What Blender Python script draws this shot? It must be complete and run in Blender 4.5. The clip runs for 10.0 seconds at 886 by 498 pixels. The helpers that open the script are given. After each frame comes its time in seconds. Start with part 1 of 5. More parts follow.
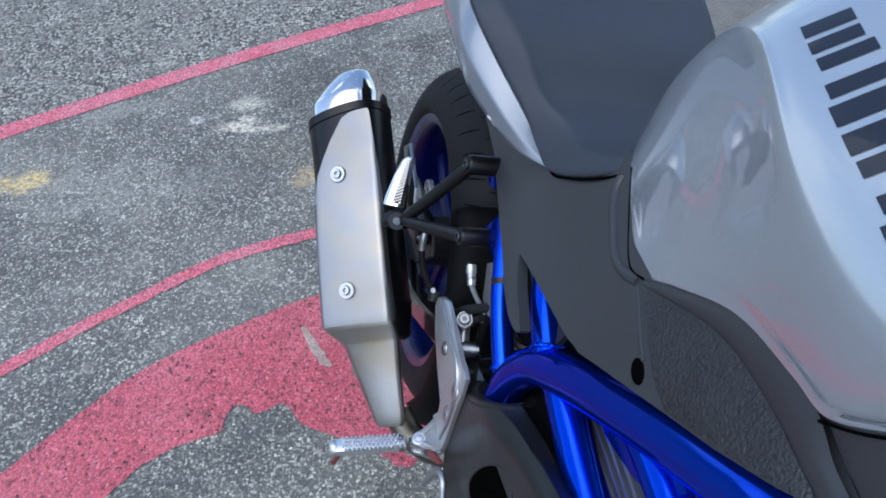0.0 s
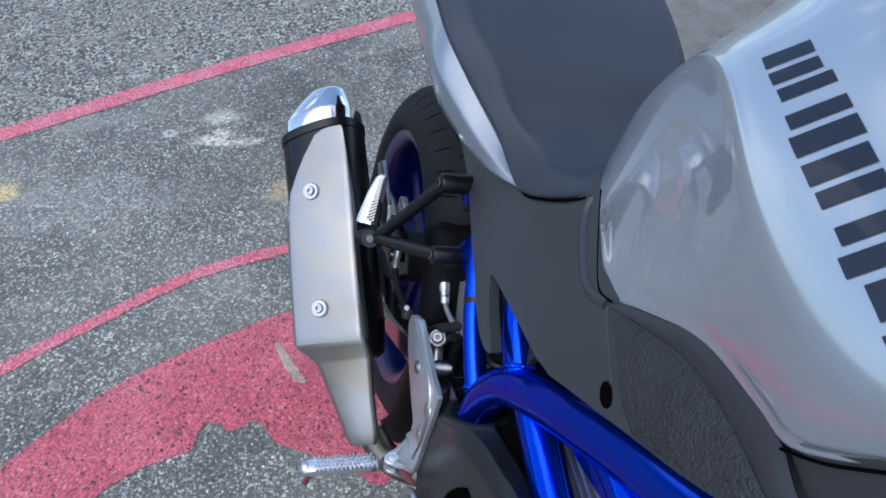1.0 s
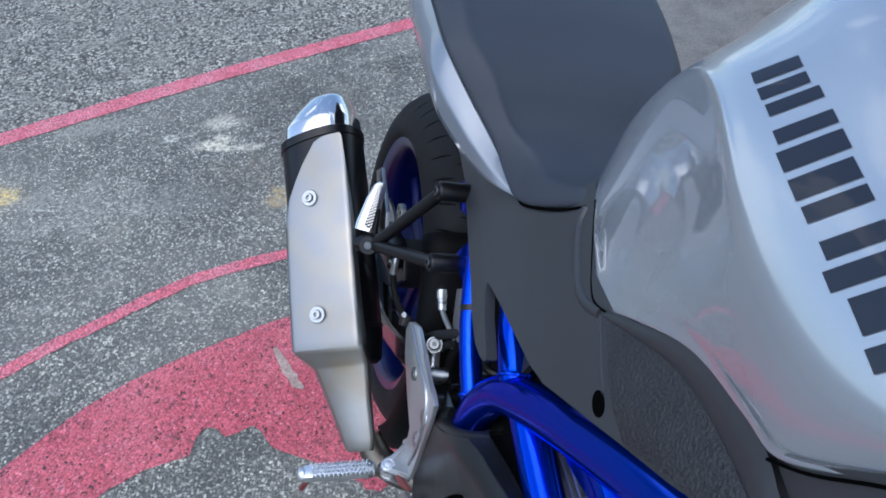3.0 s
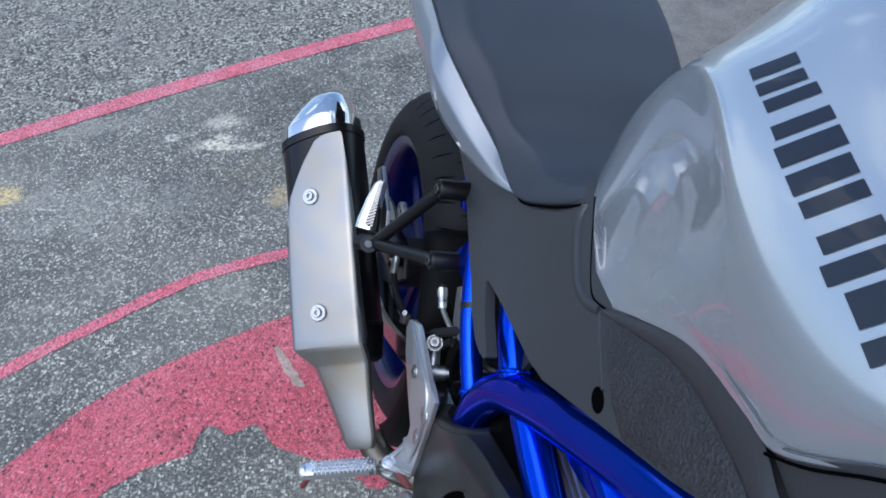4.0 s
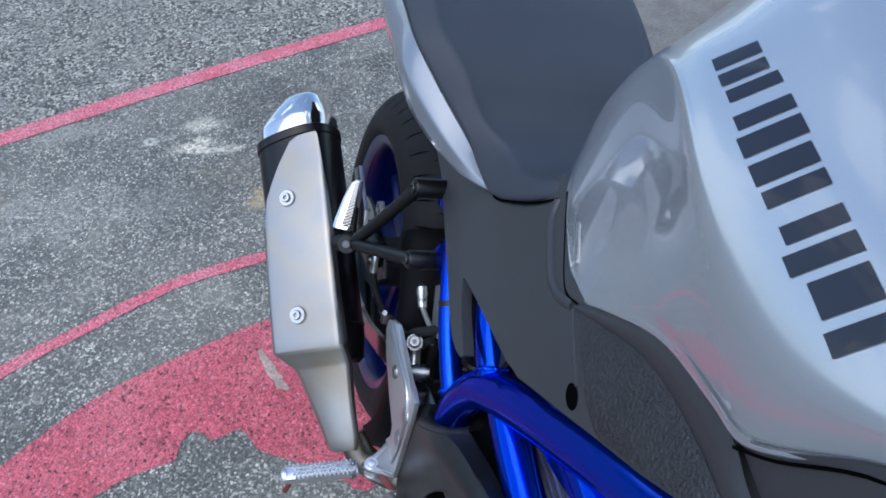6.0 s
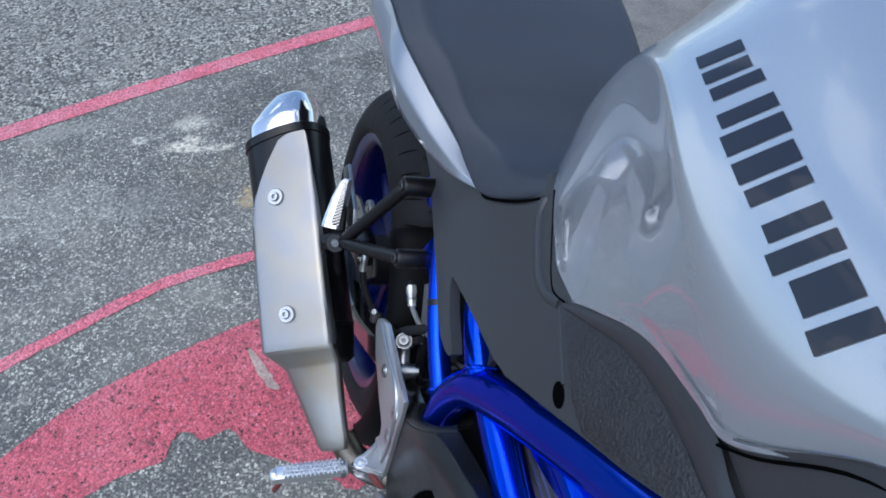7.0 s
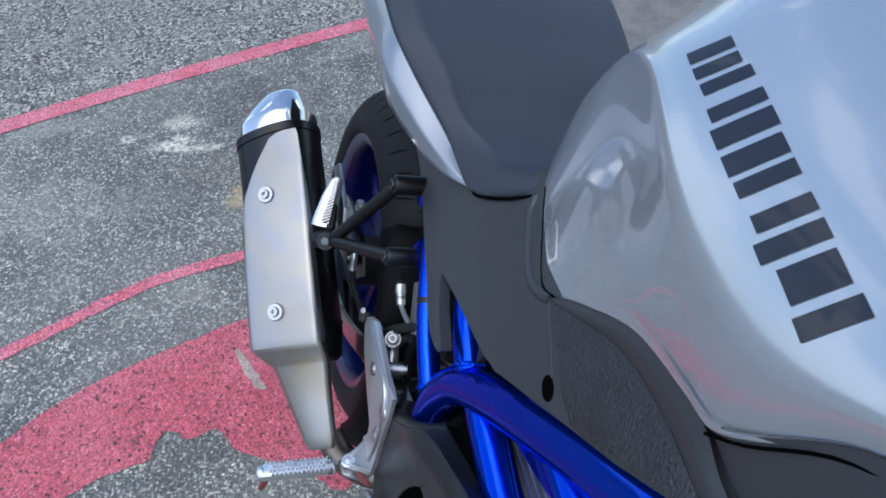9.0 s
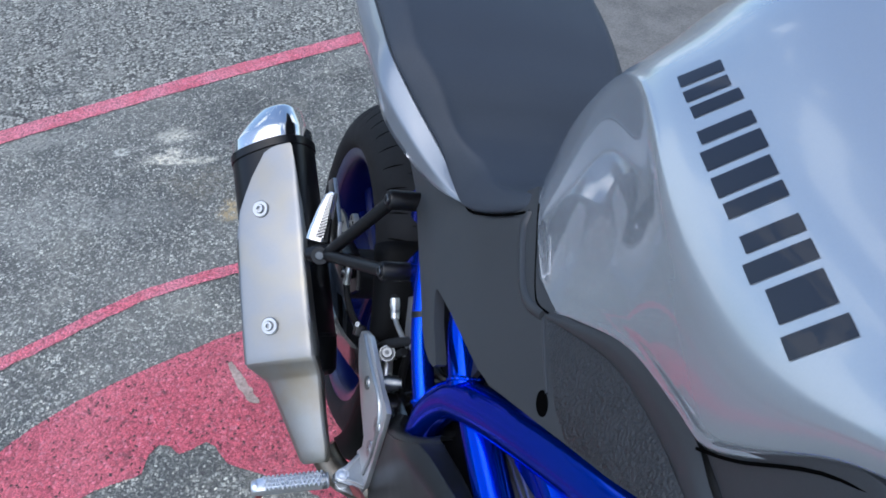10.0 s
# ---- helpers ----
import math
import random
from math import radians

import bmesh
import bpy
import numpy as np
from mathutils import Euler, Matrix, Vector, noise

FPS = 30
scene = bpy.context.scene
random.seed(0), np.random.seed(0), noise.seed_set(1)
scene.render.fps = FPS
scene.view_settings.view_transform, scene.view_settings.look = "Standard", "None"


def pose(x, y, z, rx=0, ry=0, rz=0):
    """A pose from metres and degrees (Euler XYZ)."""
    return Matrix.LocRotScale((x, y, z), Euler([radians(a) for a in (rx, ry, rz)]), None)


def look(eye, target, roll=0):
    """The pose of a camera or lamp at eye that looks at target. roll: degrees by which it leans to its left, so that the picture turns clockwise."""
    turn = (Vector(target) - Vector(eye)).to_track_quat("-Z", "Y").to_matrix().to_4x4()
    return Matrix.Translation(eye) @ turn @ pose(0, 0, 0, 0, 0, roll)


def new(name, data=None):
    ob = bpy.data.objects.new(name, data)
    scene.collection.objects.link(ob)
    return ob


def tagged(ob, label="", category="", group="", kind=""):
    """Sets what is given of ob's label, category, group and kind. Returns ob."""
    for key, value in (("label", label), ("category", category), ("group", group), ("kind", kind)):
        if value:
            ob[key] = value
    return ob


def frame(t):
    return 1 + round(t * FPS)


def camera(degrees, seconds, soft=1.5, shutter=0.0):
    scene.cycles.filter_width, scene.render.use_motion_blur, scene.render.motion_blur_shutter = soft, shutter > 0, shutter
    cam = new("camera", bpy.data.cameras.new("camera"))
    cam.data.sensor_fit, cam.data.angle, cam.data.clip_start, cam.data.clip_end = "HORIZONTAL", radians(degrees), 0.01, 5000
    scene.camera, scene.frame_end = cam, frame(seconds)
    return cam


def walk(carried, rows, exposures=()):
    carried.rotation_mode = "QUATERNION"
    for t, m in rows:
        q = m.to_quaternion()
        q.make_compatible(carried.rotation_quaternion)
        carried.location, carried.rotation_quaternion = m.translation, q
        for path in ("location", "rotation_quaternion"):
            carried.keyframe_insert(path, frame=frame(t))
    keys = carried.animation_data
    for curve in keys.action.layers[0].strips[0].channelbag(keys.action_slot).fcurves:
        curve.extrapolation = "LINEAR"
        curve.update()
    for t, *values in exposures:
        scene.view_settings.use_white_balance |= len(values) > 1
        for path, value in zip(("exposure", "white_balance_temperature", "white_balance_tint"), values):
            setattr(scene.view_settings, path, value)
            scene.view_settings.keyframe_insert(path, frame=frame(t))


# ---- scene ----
from mathutils.bvhtree import BVHTree
from mathutils.geometry import delaunay_2d_cdt

cam = camera(63.0, 10.0, soft=1.75)
PATH = [
    (0, (0.017, -0.89, 1.266), (0.089, 0.456, -0.211), -4.7),
    (0.5, (0.02, -0.884, 1.27), (0.136, 0.472, -0.195), -3.3),
    (1, (0.024, -0.884, 1.271), (0.161, 0.478, -0.188), -2.7),
    (1.5, (0.027, -0.884, 1.276), (0.17, 0.482, -0.178), -2.5),
    (2, (0.029, -0.887, 1.273), (0.169, 0.484, -0.176), -2.5),
    (2.5, (0.028, -0.886, 1.277), (0.166, 0.486, -0.172), -2.4),
    (4, (0.029, -0.889, 1.277), (0.162, 0.482, -0.172), -2.6),
    (4.5, (0.024, -0.892, 1.276), (0.164, 0.477, -0.175), -2.9),
    (5, (0.034, -0.89, 1.279), (0.182, 0.477, -0.173), -3.0),
    (6.5, (0.044, -0.886, 1.27), (0.218, 0.474, -0.186), -2.9),
    (7, (0.047, -0.886, 1.272), (0.232, 0.47, -0.187), -2.6),
    (7.5, (0.05, -0.886, 1.271), (0.245, 0.466, -0.189), -2.3),
    (8, (0.045, -0.888, 1.267), (0.251, 0.463, -0.194), -1.9),
    (8.5, (0.054, -0.89, 1.27), (0.265, 0.463, -0.188), -1.5),
    (9, (0.043, -0.894, 1.268), (0.263, 0.468, -0.18), -0.9),
    (9.5, (0.041, -0.897, 1.275), (0.264, 0.476, -0.163), -0.6),
    (10, (0.04, -0.896, 1.276), (0.286, 0.485, -0.15), -0.2),
]
walk(cam, [(t, look(eye, target, roll)) for t, eye, target, roll in PATH], exposures=[(0.0, 0.82, 5930, 9), (10.0, 0.82, 5930, 9)])

# ---- light ----
world = bpy.data.worlds.new("open_sky")
scene.world = world
world.use_nodes = True
wn = world.node_tree
wn.nodes.clear()
w_out = wn.nodes.new("ShaderNodeOutputWorld")
w_bg = wn.nodes.new("ShaderNodeBackground")
w_sky = wn.nodes.new("ShaderNodeTexSky")
w_sky.sky_type = "NISHITA"
w_sky.sun_disc = False
w_sky.sun_elevation = radians(62)
w_sky.sun_rotation = radians(229)
w_sky.air_density = 1.0
w_sky.dust_density = 1.5
w_sky.ozone_density = 1.0
w_co = wn.nodes.new("ShaderNodeTexCoord")
w_no = wn.nodes.new("ShaderNodeTexNoise")
w_no.inputs["Scale"].default_value = 2.5
w_no.inputs["Detail"].default_value = 7.0
w_no.inputs["Roughness"].default_value = 0.62
w_rp = wn.nodes.new("ShaderNodeValToRGB")
w_rp.color_ramp.elements[0].position = 0.560
w_rp.color_ramp.elements[1].position = 0.586
w_mx = wn.nodes.new("ShaderNodeMixRGB")
w_mx.inputs[2].default_value = (5.8, 6.1, 6.5, 1)
w_turn = wn.nodes.new("ShaderNodeMapping")
w_turn.inputs["Rotation"].default_value = (0.0, 0.0, radians(-28))
wn.links.new(w_co.outputs["Generated"], w_turn.inputs["Vector"])
wn.links.new(w_turn.outputs[0], w_no.inputs["Vector"])
wn.links.new(w_no.outputs["Fac"], w_rp.inputs[0])
wn.links.new(w_rp.outputs[0], w_mx.inputs[0])
wn.links.new(w_sky.outputs[0], w_mx.inputs[1])
wn.links.new(w_mx.outputs[0], w_bg.inputs[0])
wn.links.new(w_bg.outputs[0], w_out.inputs[0])
w_bg.inputs[1].default_value = 0.15

sun = new("sun", bpy.data.lights.new("sun", "SUN"))
sun.data.energy = 0.8
sun.data.angle = radians(70)
sun.data.color = (1.0, 0.99, 0.97)
sun.matrix_world = look((-1.6, -1.4, 4.0), (0, 0, 0))


# ---- materials ----
def mat(name, col, rough=0.5, metal=0.0, coat=0.0, coat_rough=0.05, grain=0.0, grain_scale=200.0, bump=0.0, bump_scale=300.0, wear=0.0, spec=0.5, depth=0.001, tint=None):
    """A surface with mottled colour at two scales and a fine relief."""
    m = bpy.data.materials.new(name)
    m.use_nodes = True
    nt = m.node_tree
    b = nt.nodes["Principled BSDF"]
    b.inputs["Base Color"].default_value = (*col, 1)
    b.inputs["Roughness"].default_value = rough
    b.inputs["Metallic"].default_value = metal
    b.inputs["Coat Weight"].default_value = coat
    b.inputs["Coat Roughness"].default_value = coat_rough
    b.inputs["Specular IOR Level"].default_value = spec
    co = nt.nodes.new("ShaderNodeTexCoord")
    if grain > 0 or wear > 0:
        n1 = nt.nodes.new("ShaderNodeTexNoise")
        n1.inputs["Scale"].default_value = grain_scale
        n1.inputs["Detail"].default_value = 3
        n2 = nt.nodes.new("ShaderNodeTexNoise")
        n2.inputs["Scale"].default_value = 9
        n2.inputs["Detail"].default_value = 6
        add = nt.nodes.new("ShaderNodeMath")
        add.operation = "ADD"
        nt.links.new(co.outputs["Object"], n1.inputs["Vector"])
        nt.links.new(co.outputs["Object"], n2.inputs["Vector"])
        nt.links.new(n1.outputs["Fac"], add.inputs[0])
        nt.links.new(n2.outputs["Fac"], add.inputs[1])
        mr = nt.nodes.new("ShaderNodeMapRange")
        mr.inputs["From Min"].default_value = 0.6
        mr.inputs["From Max"].default_value = 1.4
        mr.inputs["To Min"].default_value = 1 - grain
        mr.inputs["To Max"].default_value = 1 + grain
        nt.links.new(add.outputs[0], mr.inputs["Value"])
        mul = nt.nodes.new("ShaderNodeVectorMath")
        mul.operation = "SCALE"
        mul.inputs[0].default_value = col
        nt.links.new(mr.outputs[0], mul.inputs["Scale"])
        shade = mul.outputs[0]
        if tint:
            n4 = nt.nodes.new("ShaderNodeTexNoise")
            n4.inputs["Scale"].default_value = 11
            n4.inputs["Detail"].default_value = 4
            nt.links.new(co.outputs["Object"], n4.inputs["Vector"])
            m4 = nt.nodes.new("ShaderNodeMapRange")
            m4.inputs["From Min"].default_value = 0.42
            m4.inputs["From Max"].default_value = 0.68
            nt.links.new(n4.outputs["Fac"], m4.inputs["Value"])
            mx = nt.nodes.new("ShaderNodeMixRGB")
            mx.inputs[2].default_value = (*tint, 1)
            nt.links.new(m4.outputs[0], mx.inputs[0])
            nt.links.new(shade, mx.inputs[1])
            shade = mx.outputs[0]
        nt.links.new(shade, b.inputs["Base Color"])
        r2 = nt.nodes.new("ShaderNodeMapRange")
        r2.inputs["From Min"].default_value = 0.3
        r2.inputs["From Max"].default_value = 0.7
        r2.inputs["To Min"].default_value = max(0.02, rough - wear)
        r2.inputs["To Max"].default_value = min(1.0, rough + wear)
        nt.links.new(n2.outputs["Fac"], r2.inputs["Value"])
        nt.links.new(r2.outputs[0], b.inputs["Roughness"])
    if bump > 0:
        n3 = nt.nodes.new("ShaderNodeTexNoise")
        n3.inputs["Scale"].default_value = bump_scale
        n3.inputs["Detail"].default_value = 2
        bp = nt.nodes.new("ShaderNodeBump")
        bp.inputs["Strength"].default_value = bump
        bp.inputs["Distance"].default_value = depth
        nt.links.new(co.outputs["Object"], n3.inputs["Vector"])
        nt.links.new(n3.outputs["Fac"], bp.inputs["Height"])
        nt.links.new(bp.outputs[0], b.inputs["Normal"])
    return m


M_TANK = mat("silver_grey_paint", (0.365, 0.40, 0.435), 0.24, 0.60, coat=1.0, coat_rough=0.024, grain=0.03, grain_scale=900)
M_TANK.node_tree.nodes["Principled BSDF"].inputs["Coat IOR"].default_value = 1.55
M_COWL = mat("cowl_paint", (0.175, 0.20, 0.235), 0.34, 0.35, coat=1.0, coat_rough=0.015, grain=0.03, grain_scale=900)
M_VINYL = mat("seat_vinyl", (0.031, 0.038, 0.050), 0.58, grain=0.12, grain_scale=500, bump=0.25, bump_scale=900, wear=0.05, spec=0.36)
M_PLASTIC = mat("black_plastic", (0.027, 0.0295, 0.033), 0.48, grain=0.1, grain_scale=500, bump=0.12, bump_scale=1200, wear=0.05)
M_PAD = mat("textured_plastic", (0.0185, 0.020, 0.0225), 0.50, grain=0.75, grain_scale=330, bump=1.0, bump_scale=400, wear=0.12, depth=0.0020)
M_BLUE = mat("blue_frame_paint", (0.0, 0.040, 0.52), 0.15, 0.86, coat=0.24, coat_rough=0.02, grain=0.05, grain_scale=700)
M_BLUE.node_tree.nodes["Principled BSDF"].inputs["Specular Tint"].default_value = (0.12, 0.25, 1.0, 1)
M_RIM = mat("blue_rim_paint", (0.0, 0.003, 0.055), 0.34, 0.3, spec=0.25, coat=0.1, coat_rough=0.05, grain=0.05)
# paler violet-grey copy of the rim paint, a reflected sheen put into colour
M_RIM_SHEEN = mat("rim_edge_sheen", (0.035, 0.037, 0.10), 0.38, 0.5, coat=0.3, grain=0.1, wear=0.1)
M_RUBBER = mat("tyre_rubber", (0.0062, 0.0066, 0.0076), 0.78, grain=0.18, grain_scale=120, bump=0.2, bump_scale=500, wear=0.1, spec=0.3)
M_BLACK = mat("satin_black_metal", (0.0045, 0.0045, 0.0055), 0.33, grain=0.1, wear=0.08, spec=0.32)
M_STEEL = mat("brushed_steel", (0.262, 0.266, 0.272), 0.44, 1.0, grain=0.06, grain_scale=600, wear=0.09, tint=(0.31, 0.285, 0.235))
# paler copy of the brushed steel, with the upward-facing cone's light in its colour
M_STEEL_LIT = mat("lit_brushed_steel", (0.345, 0.342, 0.33), 0.48, 1.0, grain=0.07, grain_scale=600, wear=0.10, tint=(0.33, 0.28, 0.21))
M_PEG = mat("bright_cast_peg", (0.78, 0.79, 0.80), 0.36, 1.0, grain=0.06, wear=0.08)
M_PIPE = mat("pale_plated_pipe", (0.62, 0.63, 0.62), 0.35, 0.8, grain=0.08, wear=0.08)
M_CHROME = mat("chrome", (0.68, 0.685, 0.69), 0.12, 1.0, grain=0.02, wear=0.03)
M_ALU = mat("cast_aluminium", (0.42, 0.43, 0.435), 0.38, 1.0, grain=0.08, grain_scale=300, bump=0.15, bump_scale=500, wear=0.1)
M_HEEL = mat("brushed_aluminium", (0.58, 0.585, 0.59), 0.40, 0.9, grain=0.07, grain_scale=400, bump=0.05, wear=0.12)
M_ZINC = mat("zinc_bolt", (0.26, 0.27, 0.275), 0.34, 1.0, grain=0.06, wear=0.08)
M_DULL = mat("dull_bolt", (0.10, 0.105, 0.11), 0.36, 1.0, grain=0.1, wear=0.1)
M_TAN = mat("heat_tinted_steel", (0.19, 0.165, 0.135), 0.36, 1.0, grain=0.15, wear=0.1)
M_DARK = mat("dark_casting", (0.010, 0.010, 0.011), 0.6, grain=0.2, wear=0.1)
# near-black without sheen: interior shade put into the colour of filler blocks
M_SHADE = mat("interior_shade_black", (0.004, 0.004, 0.0045), 0.8, grain=0.2, spec=0.12)
# near-black with no gloss: the shade of holes, grooves and gaps as colour
M_RECESS_SHADE = mat("recess_shade_black", (0.002, 0.002, 0.002), 1.0, spec=0.0)
M_LETTER = mat("dark_decal", (0.006, 0.008, 0.016), 0.3, coat=0.5, coat_rough=0.02, spec=0.3, grain=0.05)


# ---- building blocks ----
def obj(name, bm, material, parent=None, label="", smooth=True, angle=35):
    """One mesh object from a bmesh."""
    me = bpy.data.meshes.new(name)
    bmesh.ops.recalc_face_normals(bm, faces=bm.faces)
    bm.to_mesh(me)
    bm.free()
    me.materials.append(material)
    if smooth:
        me.shade_smooth()
        me.set_sharp_from_angle(angle=radians(angle))
    ob = new(name, me)
    if parent:
        ob.parent = parent
    if label:
        tagged(ob, label)
    return ob


def part(name, bm, material, parent, label="", smooth=True, angle=35):
    return obj(name, bm, material, parent, label, smooth, angle)


def spline(pts, n=8):
    """A Catmull-Rom line through pts, n steps a span."""
    P = [Vector(p) for p in pts]
    P = [P[0] * 2 - P[1]] + P + [P[-1] * 2 - P[-2]]
    out = []
    for i in range(1, len(P) - 2):
        a, b, c, d = P[i - 1:i + 3]
        for k in range(n):
            t = k / n
            out.append(0.5 * (2 * b + (c - a) * t + (2 * a - 5 * b + 4 * c - d) * t * t + (3 * b - a - 3 * c + d) * t ** 3))
    out.append(P[-2])
    return out


def loft(rings, close=True, caps=True, bm=None):
    """A skin over rings of equally many points."""
    bm = bm or bmesh.new()
    V = [[bm.verts.new(p) for p in r] for r in rings]
    n = len(V[0])
    for a, b in zip(V, V[1:]):
        for i in range(n if close else n - 1):
            j = (i + 1) % n
            bm.faces.new((a[i], a[j], b[j], b[i]))
    if caps and close:
        bm.faces.new(V[0])
        bm.faces.new(V[-1])
    return bm


def frame_at(d):
    d = d.normalized()
    up = Vector((0, 0, 1)) if abs(d.z) < 0.9 else Vector((1, 0, 0))
    s = d.cross(up).normalized()
    return s, s.cross(d)


def tube(pts, r, sides=16, n=8, bm=None, curved=True):
    """A round tube along pts; r is one radius or one for each point."""
    P = spline(pts, n) if curved else [Vector(p) for p in pts]
    rs = [r] * len(P) if not isinstance(r, (list, tuple)) else [v.x for v in spline([(q, 0, 0) for q in r], n)] if curved else r
    rings, u = [], None
    for i, p in enumerate(P):
        d = (P[min(i + 1, len(P) - 1)] - P[max(i - 1, 0)]).normalized()
        if u is None:
            u = frame_at(d)[0]
        u = (u - d * u.dot(d)).normalized()
        v = d.cross(u)
        rings.append([p + (u * math.cos(a) + v * math.sin(a)) * rs[i] for a in (2 * math.pi * k / sides for k in range(sides))])
    return loft(rings, bm=bm)


def lathe(profile, centre, axis, sides=48, bm=None, caps=False):
    """Turn (along, radius) pairs round an axis."""
    a = Vector(axis).normalized()
    u, v = frame_at(a)
    c = Vector(centre)
    rings = [[c + a * h + (u * math.cos(t) + v * math.sin(t)) * r for t in (2 * math.pi * k / sides for k in range(sides))] for h, r in profile]
    return loft(rings, caps=caps, bm=bm)


def plate(outline, thick, bevel=0.0, bm=None, normal=None):
    """A flat piece of a given outline, thickened against its normal, with a bevelled rim."""
    bm = bm or bmesh.new()
    P = [Vector(p) for p in outline]
    nrm = Vector()
    for i, p in enumerate(P):
        nrm += p.cross(P[(i + 1) % len(P)])
    nrm.normalize()
    if normal is not None and nrm.dot(Vector(normal)) < 0:
        nrm = -nrm
    top = [bm.verts.new(p) for p in P]
    low = [bm.verts.new(p - nrm * thick) for p in P]
    ft = bm.faces.new(top)
    bm.faces.new(low[::-1])
    for i in range(len(P)):
        j = (i + 1) % len(P)
        bm.faces.new((top[i], low[i], low[j], top[j]))
    if bevel > 0:
        bmesh.ops.bevel(bm, geom=list(ft.edges), offset=bevel, segments=2, affect="EDGES", profile=0.5)
    return bm


def hexbolt(name, at, axis, r, h, parent, material, label="", washer=True):
    """A bolt: washer, rounded head and a hexagonal socket."""
    a = Vector(axis).normalized()
    bm = bmesh.new()
    if washer:
        lathe([(-0.002, 0.0), (-0.002, r * 1.75), (0.001, r * 1.8), (0.0022, r * 1.65), (0.0022, r * 0.9)], at, a, 24, bm)
    lathe([(0.0, r), (h * 0.75, r), (h, r * 0.86), (h, r * 0.5), (h * 0.35, r * 0.48), (h * 0.35, 0.0)], at, a, 18, bm)
    return part(name, bm, material, parent, label)


# ---- ground ----
def asphalt():
    m = bpy.data.materials.new("worn_asphalt")
    m.use_nodes = True
    nt = m.node_tree
    N, K = nt.nodes, nt.links
    b = N["Principled BSDF"]
    co = N.new("ShaderNodeTexCoord")

    def noise_at(scale, detail=3, rough=0.55):
        n = N.new("ShaderNodeTexNoise")
        n.inputs["Scale"].default_value = scale
        n.inputs["Detail"].default_value = detail
        n.inputs["Roughness"].default_value = rough
        K.new(co.outputs["Object"], n.inputs["Vector"])
        return n.outputs["Fac"]

    def rng(v, a, b_, c=0.0, d=1.0):
        n = N.new("ShaderNodeMapRange")
        for k, x in zip(("From Min", "From Max", "To Min", "To Max"), (a, b_, c, d)):
            n.inputs[k].default_value = x
        K.new(v, n.inputs["Value"])
        return n.outputs[0]

    def math2(op, a, c):
        n = N.new("ShaderNodeMath")
        n.operation = op
        for i, v in enumerate((a, c)):
            if isinstance(v, (int, float)):
                n.inputs[i].default_value = v
            else:
                K.new(v, n.inputs[i])
        return n.outputs[0]

    def mix(f, a, c):
        n = N.new("ShaderNodeMixRGB")
        for i, v in enumerate((f, a, c)):
            if isinstance(v, tuple):
                n.inputs[i].default_value = (*v, 1)
            elif isinstance(v, (int, float)):
                n.inputs[i].default_value = v
            else:
                K.new(v, n.inputs[i])
        return n.outputs[0]

    vor = N.new("ShaderNodeTexVoronoi")
    vor.inputs["Scale"].default_value = 175
    vor.inputs["Randomness"].default_value = 1.0
    wn_ = N.new("ShaderNodeTexNoise")
    wn_.inputs["Scale"].default_value = 170
    wn_.inputs["Detail"].default_value = 2
    K.new(co.outputs["Object"], wn_.inputs["Vector"])
    wv = N.new("ShaderNodeVectorMath")
    wv.operation = "MULTIPLY_ADD"
    wv.inputs[1].default_value = (0.012, 0.012, 0.0)
    K.new(wn_.outputs["Color"], wv.inputs[0])
    K.new(co.outputs["Object"], wv.inputs[2])
    K.new(wv.outputs[0], vor.inputs["Vector"])
    sep = N.new("ShaderNodeSeparateColor")
    K.new(vor.outputs["Color"], sep.inputs[0])
    stone = rng(sep.outputs[0], 0.40, 0.8)
    edge = rng(vor.outputs["Distance"], 0.46, 0.56, 1.0, 0.0)
    fine = noise_at(420, 2)
    big = noise_at(2.2, 5)
    mid = noise_at(14, 4)
    vor2 = N.new("ShaderNodeTexVoronoi")
    vor2.inputs["Scale"].default_value = 290
    K.new(wv.outputs[0], vor2.inputs["Vector"])
    sep2 = N.new("ShaderNodeSeparateColor")
    K.new(vor2.outputs["Color"], sep2.inputs[0])
    wear_ = rng(mid, 0.28, 0.52, 0.55, 1.0)
    tone = math2("POWER", sep.outputs[0], 1.8)
    stone_col = mix(tone, (0.060, 0.062, 0.064), mix(sep.outputs[1], (0.46, 0.465, 0.455), (0.76, 0.74, 0.68)))
    tone2 = math2("POWER", sep2.outputs[0], 2.0)
    grit = mix(tone2, (0.036, 0.037, 0.039), (0.43, 0.43, 0.415))
    base = mix(rng(fine, 0.38, 0.62), (0.044, 0.044, 0.046), (0.135, 0.137, 0.138))
    base = mix(math2("MULTIPLY", rng(vor2.outputs["Distance"], 0.3, 0.6, 1.0, 0.0), 0.75), base, grit)
    base = mix(math2("MULTIPLY", math2("MULTIPLY", edge, wear_), 0.92), base, stone_col)
    base = mix(math2("MULTIPLY", rng(big, 0.45, 0.7), 0.32), base, (0.26, 0.255, 0.245))
    base = mix(math2("MULTIPLY", rng(big, 0.50, 0.30), 0.5), base, (0.055, 0.058, 0.062))
    blotch = noise_at(6.5, 6, 0.65)
    base = mix(math2("MULTIPLY", rng(blotch, 0.54, 0.72), 0.40), base, (0.34, 0.33, 0.30))
    base = mix(math2("MULTIPLY", rng(blotch, 0.46, 0.30), 0.45), base, (0.045, 0.047, 0.05))
    # beyond the long stripe an older, coarser surface with open dark gaps
    geo = N.new("ShaderNodeSeparateXYZ")
    K.new(co.outputs["Object"], geo.inputs[0])
